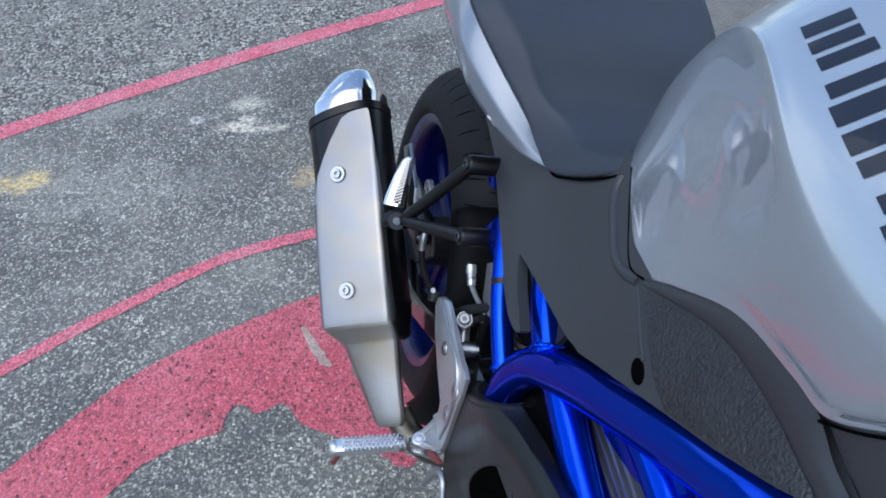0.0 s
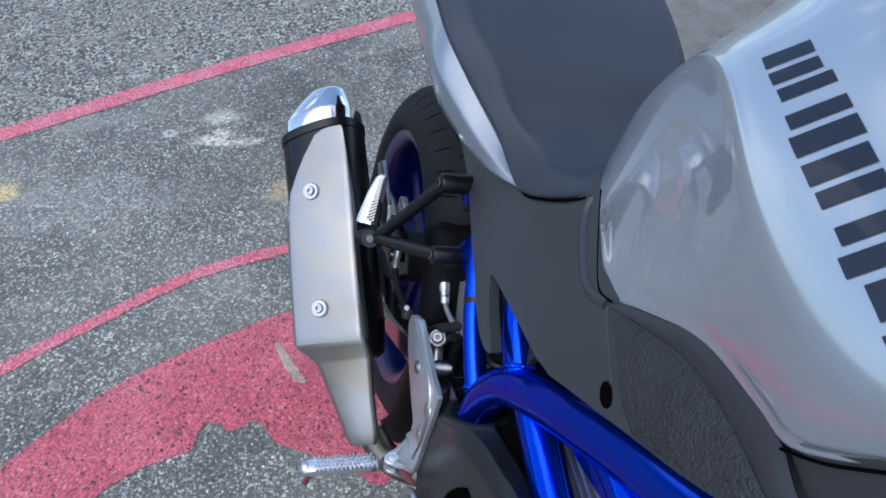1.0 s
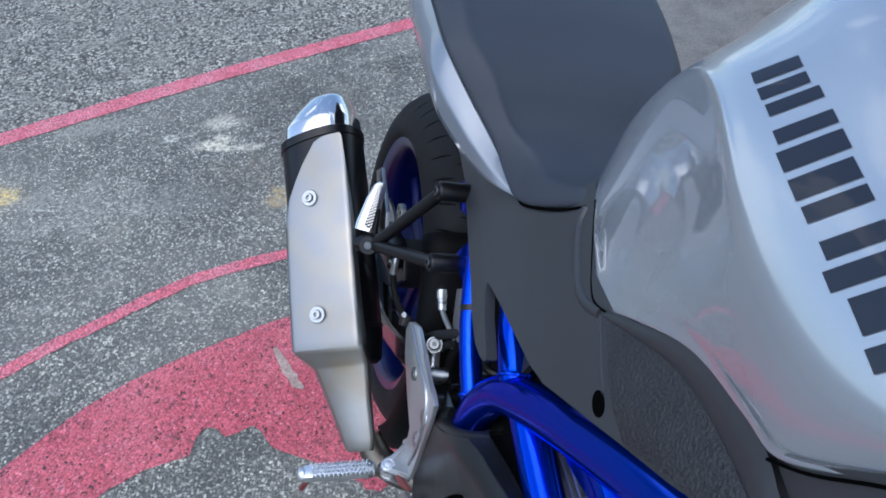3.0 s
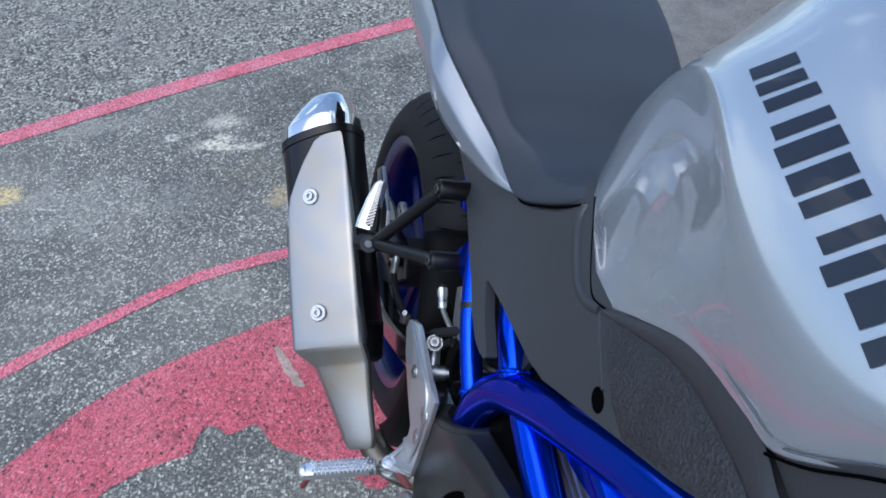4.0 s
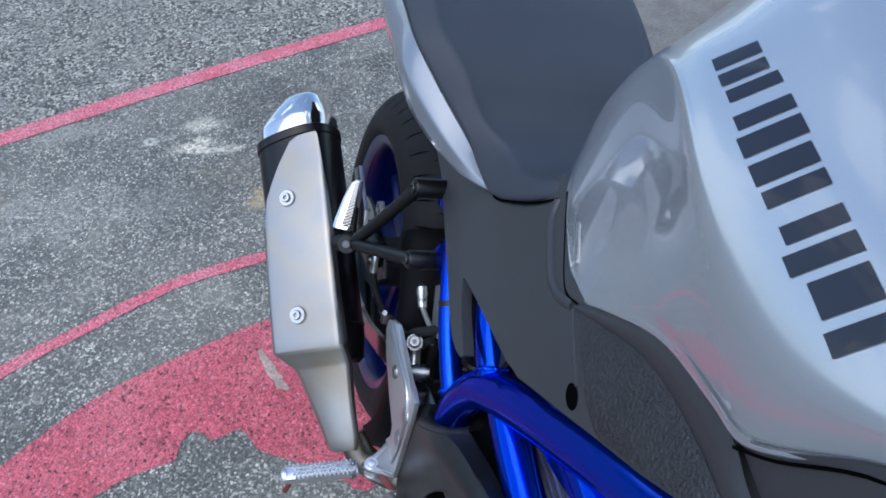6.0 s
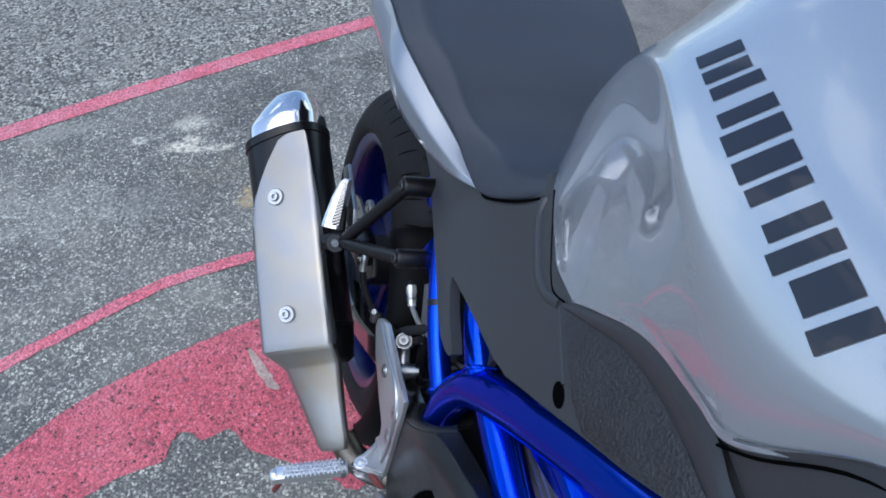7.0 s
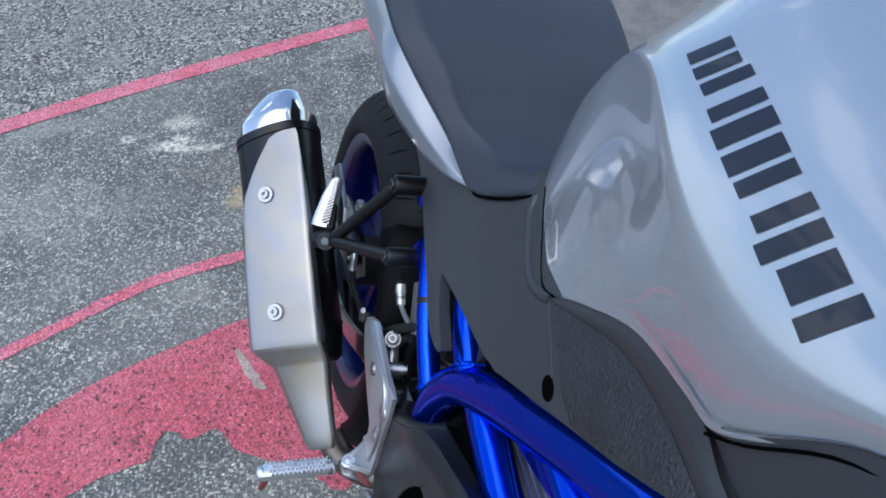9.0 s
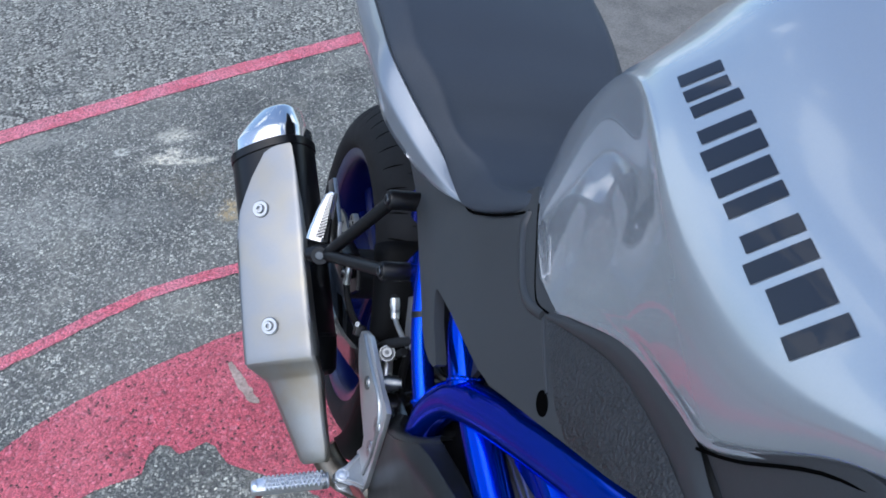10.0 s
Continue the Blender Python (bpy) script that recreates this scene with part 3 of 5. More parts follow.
def muffler():
    k_ = 0.14
    body = [oval(-0.245, 0.030, 0.032, -0.074, 0.016), oval(-0.238, 0.040, 0.043, -0.070, 0.014), oval(-0.2, 0.052, 0.0585, -0.061, 0.0055), oval(-0.05, 0.054, 0.0605, -0.060, 0.0005),
            oval(0.093, 0.054, 0.0605, -0.060, -0.0045, skew=k_), oval(0.100, 0.053, 0.0595, -0.060, -0.005, skew=k_)]
    muff = part("muffler", loft(body), M_BLACK, bike, "satin black muffler can")
    part("seam", loft([oval(-0.192, 0.0524, 0.0590, -0.061, 0.0053), oval(-0.191, 0.0534, 0.0600, -0.061, 0.0053), oval(-0.187, 0.0534, 0.0600, -0.061, 0.0053), oval(-0.186, 0.0524, 0.0590, -0.061, 0.0053)]), M_BLACK, muff)
    part("band", loft([oval(0.090, 0.0545, 0.0608, -0.060, -0.0045, skew=k_), oval(0.091, 0.0560, 0.0622, -0.060, -0.0045, skew=k_), oval(0.103, 0.0560, 0.0622, -0.060, -0.005, skew=k_), oval(0.104, 0.0545, 0.0608, -0.060, -0.005, skew=k_)]), M_BLACK, muff, "black rubber band at the end of the can")
    tip = [oval(0.102, 0.0545, 0.0592, -0.060, -0.005, skew=k_), oval(0.120, 0.0540, 0.0588, -0.060, -0.005, skew=k_), oval(0.127, 0.0520, 0.0560, -0.060, -0.003, skew=k_ * 0.8), oval(0.144, 0.045, 0.0455, -0.061, 0.003, skew=k_ * 0.5),
           oval(0.160, 0.037, 0.0330, -0.062, 0.011, skew=0.04), oval(0.167, 0.032, 0.0270, -0.063, 0.013), oval(0.170, 0.025, 0.0210, -0.066, 0.014), oval(0.169, 0.020, 0.0160, -0.070, 0.014), oval(0.13, 0.019, 0.0150, -0.072, 0.013)]
    part("end_cap", loft(tip), M_CHROME, muff, "chrome muffler end cap")
    # heat shield: curved sheet with a raised rim
    bm = bmesh.new()

    def sheet(al, s0, s1, lift=0.0):
        row = []
        for i in range(41):
            s = s0 + (s1 - s0) * i / 40
            t = (s - 0.0068) / 0.0580
            row.append(muf(al, -0.0015 * t * t - 0.020 * abs(t) ** 26.0 + lift, s))
        return row
    lines = [(0.0905, 0.036, 0.0535), (0.0885, 0.024, 0.0550), (0.083, 0.0115, 0.0565), (0.053, -0.0095, 0.0590), (0.03, -0.0225, 0.0605), (0.003, -0.0355, 0.0620), (-0.0374, -0.0440, 0.0630), (-0.10, -0.0485, 0.0635), (-0.17, -0.0500, 0.0640), (-0.205, -0.0495, 0.0645), (-0.219, -0.0480, 0.0640)]
    top = [sheet(*l) for l in lines]
    shield = part("heat_shield", loft(top, close=False), M_STEEL, bike, "brushed stainless steel heat shield")
    so = shield.modifiers.new("thick", "SOLIDIFY")
    so.thickness, so.offset = 0.004, -1
    bv = shield.modifiers.new("edge", "BEVEL")
    bv.width, bv.segments, bv.limit_method = 0.0015, 2, "ANGLE"
    hexbolt("bolt", muf(0.0, 0.001, 0.0), MN, 0.0070, 0.006, shield, M_ALU, "pale socket bolt with a washer")
    hexbolt("bolt", muf(-0.170, 0.002, 0.001), MN, 0.0070, 0.006, shield, M_ALU, "pale socket bolt with a washer")
    # cone to the pipe
    def facet(al, left, right, front, chamfer, depth):
        """One outline of the folded cone: flat front, broad bevel on the outer side, thin one on the inner."""
        pts = [(left, -depth), (left, -chamfer * 1.25), (left + chamfer * 0.08, -chamfer * 1.05), (left + chamfer * 0.86, -chamfer * 0.10), (left + chamfer, 0.0), (right - 0.0055, 0.0), (right - 0.0035, -0.0008), (right - 0.0010, -0.0045), (right - 0.0020, -0.010), (right - 0.012, -depth)]
        return [muf(al, front + n_, s_) for s_, n_ in pts]
    cone = [facet(-0.2185, -0.0475, 0.0635, -0.0010, 0.006, 0.040), facet(-0.2225, -0.0470, 0.0635, -0.0022, 0.007, 0.040), facet(-0.226, -0.0460, 0.0635, -0.0050, 0.010, 0.040), facet(-0.243, -0.0370, 0.0620, -0.0170, 0.019, 0.038),
            facet(-0.248, -0.0340, 0.0612, -0.0190, 0.019, 0.038), facet(-0.300, -0.0175, 0.0570, -0.0270, 0.017, 0.036), facet(-0.348, -0.0015, 0.0560, -0.0330, 0.014, 0.034), facet(-0.360, 0.0030, 0.0540, -0.0350, 0.012, 0.032), facet(-0.366, 0.0080, 0.0500, -0.0390, 0.008, 0.026)]
    part("inlet_cone", loft(cone), M_STEEL_LIT, muff, "folded brushed steel inlet cone", angle=40)
    part("pipe", tube([muf(-0.348, -0.062, 0.034), muf(-0.382, -0.070, 0.048), muf(-0.410, -0.082, 0.085), muf(-0.425, -0.10, 0.15)], 0.0205, 18, 6), M_TAN, muff, "heat-tinted brownish steel exhaust pipe")


muffler()


# fuel tank: sharp shoulder, scooped flank below it, rolled lower lip
def tank():
    ys = [-0.415, -0.43, -0.45, -0.475, -0.51, -0.56, -0.60, -0.66, -0.72, -0.765, -0.80, -0.85, -0.92, -1.0]
    low_x = [0.037, 0.0525, 0.0610, 0.0675, 0.0750, 0.0840, 0.0900, 0.0975, 0.1035, 0.1075, 0.1090, 0.1080, 0.100, 0.070]
    low_y = [-0.415, -0.437, -0.45, -0.475, -0.51, -0.535, -0.56, -0.60, -0.66, -0.72, -0.745, -0.765, -0.80, -0.85, -0.92, -1.0]
    low_z = [0.885, 0.868, 0.864, 0.855, 0.846, 0.840, 0.850, 0.884, 0.929, 0.950, 0.9565, 0.979, 1.026, 1.055, 1.06, 1.05]
    sho_x = [0.034, 0.0510, 0.0635, 0.0725, 0.0825, 0.0950, 0.1025, 0.1105, 0.1160, 0.1180, 0.1180, 0.1170, 0.110, 0.082]
    sho_z = [0.910, 0.926, 0.954, 0.997, 1.034, 1.043, 1.031, 1.015, 1.010, 1.021, 1.053, 1.080, 1.085, 1.075]
    upp_x = [0.020, 0.030, 0.038, 0.046, 0.056, 0.069, 0.076, 0.084, 0.090, 0.093, 0.092, 0.088, 0.078, 0.050]
    upp_z = [0.918, 0.936, 0.974, 1.027, 1.070, 1.088, 1.087, 1.083, 1.081, 1.087, 1.102, 1.115, 1.112, 1.090]
    top_z = [0.924, 0.950, 1.004, 1.064, 1.118, 1.150, 1.160, 1.166, 1.167, 1.169, 1.168, 1.160, 1.14, 1.105]

    def along(keys, values, y):
        """Smooth value at y of a column given at falling keys."""
        k = max(i for i in range(len(keys) - 1) if keys[i] >= y - 1e-9)
        slope = []
        for i in (k, k + 1):
            a, b = max(i - 1, 0), min(i + 1, len(keys) - 1)
            slope.append((values[b] - values[a]) / (keys[b] - keys[a]))
        w = keys[k + 1] - keys[k]
        u = (y - keys[k]) / w
        return ((2 * u ** 3 - 3 * u * u + 1) * values[k] + (u ** 3 - 2 * u * u + u) * w * slope[0] + (3 * u * u - 2 * u ** 3) * values[k + 1] + (u ** 3 - u * u) * w * slope[1])

    def eased(values, reach):
        """A running mean that narrows towards both ends, so that no knot shows in the reflections."""
        out, n = [], len(values)
        for i in range(n):
            r = min(reach, i, n - 1 - i)
            w = [(1 + math.cos(math.pi * k / (r + 1)), values[i + k]) for k in range(-r, r + 1)]
            out.append(sum(a * b for a, b in w) / sum(a for a, b in w))
        return out

    rings = []
    count = 120
    Y = [ys[0] + (ys[-1] - ys[0]) * i / count for i in range(count + 1)]
    columns = [eased([along(ys, c, y) for y in Y], 11) for c in (low_x, sho_x, sho_z, upp_x, upp_z, top_z)] + [eased([along(low_y, low_z, y) for y in Y], 1)]
    for y, lx, sx, sz, ux, uz, tz, lz in zip(Y, *columns):
        deep = max(sz - lz, 0.012)
        turn = min(0.085, deep * 0.9)
        over = 1.0 + 0.05 * min(1.0, max(0.0, (deep - turn) / 0.08))
        right = [(lx * 0.72, lz + 0.004), (lx - 0.005, lz), (lx - 0.0012, lz + min(0.0012, deep * 0.1)), (lx - 0.0004, lz + min(0.0028, deep * 0.18)), (lx - 0.0008, lz + min(0.0058, deep * 0.3))]
        flank = 12
        soft = 0.25 + 0.75 * min(1.0, max(0.0, (-0.60 - y) / 0.12))
        for k in range(1, flank):
            d = (deep - min(0.008, deep * 0.4)) * (1 - k / flank)
            g = over * math.sin(math.pi / 2 * d / turn) if d < turn else 1.0 + (over - 1.0) * (0.5 + 0.5 * math.cos(math.pi * (d - turn) / max(deep - turn, 1e-4)))
            g = (1 - soft) * g + soft * (d / deep) ** 1.7
            right.append((sx - (sx - lx) * g, sz - d))
        over_edge = [(sx, sz), (sx + (ux - sx) * 0.10 + 0.0006, sz + (uz - sz) * 0.16), (sx + (ux - sx) * 0.40 + 0.0012, sz + (uz - sz) * 0.46), (ux, uz), (ux * 0.72, uz + (tz - uz) * 0.42 + 0.003), (ux * 0.36, uz + (tz - uz) * 0.80 + 0.003), (0.0, tz)]
        smooth = [(p.x, p.z) for p in spline([(x, 0, z) for x, z in right[-4:-1] + over_edge], 4)]
        right = right[:-4] + smooth
        half = [Vector((-x, y, z)) for x, z in right]
        rings.append(half + [Vector((x, y, z)) for x, z in right[-2::-1]])
    return part("fuel_tank", loft(rings), M_TANK, bike, "glossy silver-grey painted fuel tank with dark decal bars", angle=50)


TANK = tank()


# seat
def seat():
    st = [(-0.452, 0.050, 0.866, 0.888), (-0.43, 0.064, 0.843, 0.869), (-0.40, 0.071, 0.815, 0.848), (-0.36, 0.074, 0.784, 0.829), (-0.325, 0.076, 0.772, 0.826), (-0.290, 0.0945, 0.801, 0.828), (-0.270, 0.107, 0.814, 0.8405), (-0.255, 0.117, 0.824, 0.8560), (-0.238, 0.128, 0.836, 0.8685), (-0.220, 0.138, 0.846, 0.8765),
          (-0.197, 0.148, 0.858, 0.8845), (-0.142, 0.153, 0.869, 0.904), (-0.05, 0.156, 0.878, 0.918), (0.05, 0.153, 0.886, 0.926), (0.15, 0.135, 0.893, 0.93), (0.25, 0.10, 0.905, 0.935), (0.31, 0.05, 0.92, 0.935)]
    P = spline([(w, y, e) for y, w, e, t in st], 5)
    T = spline([(0, y, t) for y, w, e, t in st], 5)
    rings = []
    for p, t in zip(P, T):
        w, y, e, z = p.x, p.y, p.z, t.z
        half = [(-w * 0.80, y, e - 0.004), (-w * 0.97, y, e - 0.003), (-w, y, e + 0.004), (-w * 0.94, y, e + (z - e) * 0.50), (-w * 0.86, y, e + (z - e) * 0.80), (-w * 0.74, y, z - 0.0065), (-w * 0.4, y, z - 0.0045), (0, y, z - 0.003)]
        rings.append(spline(half + [(-x, yy, zz) for x, yy, zz in half[-2::-1]], 4))
    part("seat", loft(rings), M_VINYL, bike, "matt black vinyl seat")


seat()


# silver tail cowl beside the seat, both sides
def cowl(side):
    edge = [(-0.066, -0.330, 0.768), (-0.078, -0.312, 0.778), (-0.097, -0.287, 0.800), (-0.1265, -0.241, 0.830), (-0.1485, -0.197, 0.855), (-0.154, -0.142, 0.866), (-0.157, -0.05, 0.875), (-0.154, 0.05, 0.883), (-0.136, 0.15, 0.89), (-0.10, 0.25, 0.90)]
    low = [(-0.067, -0.331, 0.765), (-0.086, -0.318, 0.766), (-0.106, -0.292, 0.768), (-0.128, -0.255, 0.778), (-0.143, -0.222, 0.789), (-0.150, -0.160, 0.800), (-0.154, -0.085, 0.811), (-0.154, 0.03, 0.822), (-0.136, 0.15, 0.83), (-0.10, 0.25, 0.85)]
    E_, L_ = spline(edge, 6), spline(low, 6)
    rings = []
    for e, l in zip(E_, L_):
        m = e.lerp(l, 0.5) + Vector((-0.010, 0, 0.006)) * min(1.0, (e - l).length / 0.04)
        sec = [e, e.lerp(m, 0.3), e.lerp(m, 0.6), e.lerp(m, 0.9), m, m.lerp(l, 0.1), m.lerp(l, 0.4), m.lerp(l, 0.7), l]
        sec[4] = sec[3].lerp(sec[5], 0.5).lerp(m, 0.5)
        sec = [e + Vector((0.016, 0, -0.006))] + sec
        rings.append([Vector((p.x * -side, p.y, p.z)) for p in sec])
    ob = part("tail_cowl", loft(rings, close=False), M_COWL, bike, "silver painted tail cowl strip")
    so = ob.modifiers.new("thick", "SOLIDIFY")
    so.thickness, so.offset = 0.004, 0


cowl(1)
cowl(-1)


# black side panel with a textured pad
def panel_x(y, z):
    return -0.2224 + 0.2017 * y + 0.2925 * z


def panel_bulge(y, z):
    """A shallow swelling of the panel above the slot, fading towards the tank."""
    w = min(1.0, max(0.0, (y + 0.57) / 0.10))
    w = w * w * (3 - 2 * w)
    u = min(1.0, max(0.0, (0.785 - z) / 0.085))
    return -0.0055 * w * (u * u * (3 - 2 * u) if z > 0.70 else max(0.0, 1 - (0.70 - z) / 0.05))


def curved_piece(outline, surface, thick, step=0.009):
    """A thick sheet of a given outline (y, z) lying on the surface x(y, z)."""
    rim_ = []
    for a, b in zip(outline, outline[1:] + outline[:1]):
        a, b = Vector(a), Vector(b)
        n = max(1, int((b - a).length / step))
        rim_ += [a.lerp(b, k / n) for k in range(n)]

    def inside(p):
        c = False
        for a, b in zip(rim_, rim_[1:] + rim_[:1]):
            if (a.y > p.y) != (b.y > p.y) and p.x < (b.x - a.x) * (p.y - a.y) / (b.y - a.y) + a.x:
                c = not c
        return c
    lo_, hi_ = (min(p.x for p in rim_), min(p.y for p in rim_)), (max(p.x for p in rim_), max(p.y for p in rim_))
    pts = list(rim_)
    for i in range(int((hi_[0] - lo_[0]) / step)):
        for k in range(int((hi_[1] - lo_[1]) / step)):
            p = Vector((lo_[0] + (i + 0.5 * (k % 2)) * step, lo_[1] + k * step))
            if inside(p) and min((p - q).length for q in rim_) > step * 0.5:
                pts.append(p)
    n = len(rim_)
    V, _, F = delaunay_2d_cdt(pts, [(i, (i + 1) % n) for i in range(n)], [], 1, 1e-6)[:3]
    bm = bmesh.new()
    top = [bm.verts.new((surface(p.x, p.y), p.x, p.y)) for p in V]
    low = [bm.verts.new((surface(p.x, p.y) + thick, p.x, p.y)) for p in V]
    seen = {}
    for f_ in F:
        bm.faces.new([top[i] for i in f_])
        bm.faces.new([low[i] for i in reversed(f_)])
        for a, b in zip(f_, list(f_[1:]) + [f_[0]]):
            seen[(a, b)] = True
    for a, b in seen:
        if (b, a) not in seen:
            bm.faces.new((top[b], top[a], low[a], low[b]))
    return bm


def side_panel(side):
    out = [(-0.10, 0.70), (-0.07, 0.640), (-0.183, 0.663), (-0.3694, 0.6782), (-0.4288, 0.6814), (-0.4666, 0.6873), (-0.4904, 0.6956), (-0.5018, 0.7018), (-0.5033, 0.7064), (-0.4864, 0.7078), (-0.4505, 0.7069), (-0.4223, 0.709), (-0.4112, 0.7114), (-0.4116, 0.7144),
           (-0.4265, 0.7204), (-0.4572, 0.7322), (-0.4993, 0.746), (-0.5297, 0.756), (-0.5531, 0.7646), (-0.5666, 0.772), (-0.578, 0.777), (-0.598, 0.792), (-0.6385, 0.8215), (-0.677, 0.850), (-0.7185, 0.880), (-0.7575, 0.9115), (-0.786, 0.938), (-0.783, 0.962), (-0.745, 0.957), (-0.70, 0.945), (-0.656, 0.928), (-0.611, 0.897),
           (-0.556, 0.861), (-0.525, 0.852), (-0.485, 0.861), (-0.43, 0.872), (-0.39, 0.815), (-0.34, 0.785), (-0.25, 0.775)]
    ob = part("side_panel", curved_piece(out, lambda y, z: (panel_x(y, z) + panel_bulge(y, z)) * side, 0.011 * side), M_PLASTIC, bike, "matt black plastic side panel", angle=45)
    pad = [(-0.572, 0.856), (-0.6077, 0.8792), (-0.6393, 0.8992), (-0.6665, 0.9116), (-0.6906, 0.9182), (-0.7104, 0.9226), (-0.73, 0.9262), (-0.7506, 0.9285), (-0.7698, 0.9313), (-0.7750, 0.9270), (-0.7550, 0.9120), (-0.7160, 0.8810), (-0.6765, 0.8525),
           (-0.6514, 0.8491), (-0.6246, 0.8504)]
    part("grip_pad", plate([((panel_x(y, z) - 0.002) * side, y, z) for y, z in pad], 0.003, 0.0008, normal=(-side, 0, 0)), M_PAD, ob, "pebbled black plastic pad")
    part("inner_cover", plate([((panel_x(y, z) + 0.034) * side, y, z) for y, z in ((-0.35, 0.668), (-0.445, 0.674), (-0.515, 0.694), (-0.515, 0.730), (-0.440, 0.745), (-0.35, 0.735))], 0.006, normal=(-side, 0, 0)), M_DARK, ob, "dark inner cover behind the slot")
    # black oval laid on the panel; its colour is the shade of a hole
    rim_ = [(-0.635 - 0.0100 * math.cos(q) - 0.0038 * math.sin(q), 0.835 - 0.0020 * math.cos(q) + 0.0058 * math.sin(q)) for q in (2 * math.pi * k / 24 for k in range(24))]
    part("hole", plate([((panel_x(y, z) - 0.0006) * side, y, z) for y, z in rim_], 0.001, normal=(-side, 0, 0)), M_RECESS_SHADE, ob, smooth=False)


side_panel(1)
side_panel(-1)


# blue tube frame
def tube_frame(side):
    def q(*pts):
        return [(x * side, y, z) for x, y, z in pts]
    fr = part("frame_tube", tube(q((-0.085, -0.478, 0.485), (-0.085, -0.476, 0.535), (-0.087, -0.481, 0.592), (-0.088, -0.5060, 0.6530), (-0.088, -0.5440, 0.6970), (-0.088, -0.5840, 0.7360), (-0.088, -0.6665, 0.8085), (-0.087, -0.7300, 0.8595), (-0.084, -0.768, 0.888), (-0.07, -0.86, 0.945), (-0.04, -0.96, 0.99)), 0.0208, 24, 8), M_BLUE, bike, "glossy blue steel frame tube")
    part("strut", tube(q((-0.085, -0.540, 0.69), (-0.085, -0.600, 0.6795), (-0.085, -0.70, 0.670)), 0.0180, 20, 4), M_BLUE, fr)
    part("strut", tube(q((-0.086, -0.5196, 0.6808), (-0.080, -0.4588, 0.7056), (-0.062, -0.3998, 0.7261)), 0.0172, 20, 4), M_BLUE, fr)
    part("strut", tube(q((-0.085, -0.470, 0.56), (-0.085, -0.3830, 0.6127), (-0.079, -0.3212, 0.6690), (-0.058, -0.2756, 0.6796)), 0.013, 20, 4), M_BLUE, fr)
    part("strut", tube(q((-0.085, -0.645, 0.785), (-0.085, -0.70, 0.787), (-0.085, -0.82, 0.780)), 0.0165, 20, 4), M_BLUE, fr)
    part("gusset", plate(q((-0.090, -0.604, 0.740), (-0.090, -0.647, 0.780), (-0.090, -0.690, 0.815), (-0.090, -0.715, 0.812), (-0.090, -0.702, 0.774), (-0.090, -0.676, 0.7586), (-0.090, -0.6516, 0.7480), (-0.090, -0.6292, 0.7385)), 0.008, 0.002, normal=(-side, 0, 0)), M_BLUE, fr, "blue welded gusset plate")
    part("gusset", plate(q((-0.082, -0.2928, 0.6586), (-0.082, -0.2694, 0.6135), (-0.082, -0.2893, 0.6126), (-0.082, -0.3134, 0.6078), (-0.082, -0.3324, 0.6263)), 0.006, 0.001, normal=(-side, 0, 0)), M_BLUE, fr, "small blue bracket tab")
    part("gusset", plate(q((-0.0520, -0.1333, 0.6158), (-0.0520, -0.1531, 0.6421), (-0.0520, -0.1926, 0.6101), (-0.0520, -0.1645, 0.5973)), 0.006, 0.001, normal=(-side, 0, 0)), M_BLUE, fr, "small blue bracket tab")
    # weld beads where the struts meet the main tube
    for at, axis, r in (((-0.085, -0.452, 0.570), (0.0, 0.87, 0.48), 0.0128), ((-0.0852, -0.5081, 0.6853), (0.10, 0.93, 0.35), 0.0170)):
        a = Vector((axis[0] * side, axis[1], axis[2])).normalized()
        u, v = frame_at(a)
        ring = []
        for k in range(61):
            t = 2 * math.pi * k / 60
            rr = r - 0.0004 + 0.0005 * math.sin(t * 19)
            ring.append(Vector((at[0] * side, at[1], at[2])) + (u * math.cos(t) + v * math.sin(t)) * rr + a * (0.0015 * math.cos(2 * t)))
        part("weld_bead", tube(ring, 0.0026, 8, 1, curved=False), M_BLUE, fr, "uneven blue painted weld bead")


tube_frame(1)
tube_frame(-1)


# decal on the tank: plain dark bars along the flank
def decal(side):
    me = TANK.data
    tree = BVHTree.FromPolygons([v.co for v in me.vertices], [p.vertices for p in me.polygons])
    n = Vector((-0.896 * side, 0.06, 0.44)).normalized()
    base0, base1 = Vector((-0.084 * side, -0.565, 1.060)), Vector((-0.109 * side, -0.754, 1.035))
    top0, top1 = Vector((-0.073 * side, -0.578, 1.083)), Vector((-0.098 * side, -0.762, 1.059))
    for a, b, k0, k1 in ((-0.005, 0.050, 0.06, 0.98), (0.074, 0.124, 0.06, 0.98), (0.147, 0.196, 0.08, 1.08), (0.250, 0.303, 0.02, 1.10), (0.328, 0.400, -0.08, 1.10), (0.428, 0.500, -0.08, 1.05),
                         (0.522, 0.576, -0.05, 1.05), (0.637, 0.692, 0.0, 1.05), (0.718, 0.778, -0.14, 1.05), (0.806, 0.905, 0.06, 1.02), (0.936, 0.998, 0.0, 1.08)):
        bm = bmesh.new()
        grid = []
        for i in range(9):
            s = a + (b - a) * i / 8
            row = []
            for k in range(9):
                p = base0.lerp(base1, s).lerp(top0.lerp(top1, s), k0 + (k1 - k0) * k / 8)
                hit = tree.ray_cast(p + n * 0.05, -n, 0.12)
                q = hit[0] + hit[1] * (0.0006 if hit[1].dot(n) > 0 else -0.0006) if hit[0] else p
                row.append(bm.verts.new(q))
            grid.append(row)
        for u, v in zip(grid, grid[1:]):
            for k in range(8):
                bm.faces.new((u[k], u[k + 1], v[k + 1], v[k]))
        part("decal_bar", bm, M_LETTER, TANK, "glossy dark blue-black decal bar")


decal(1)
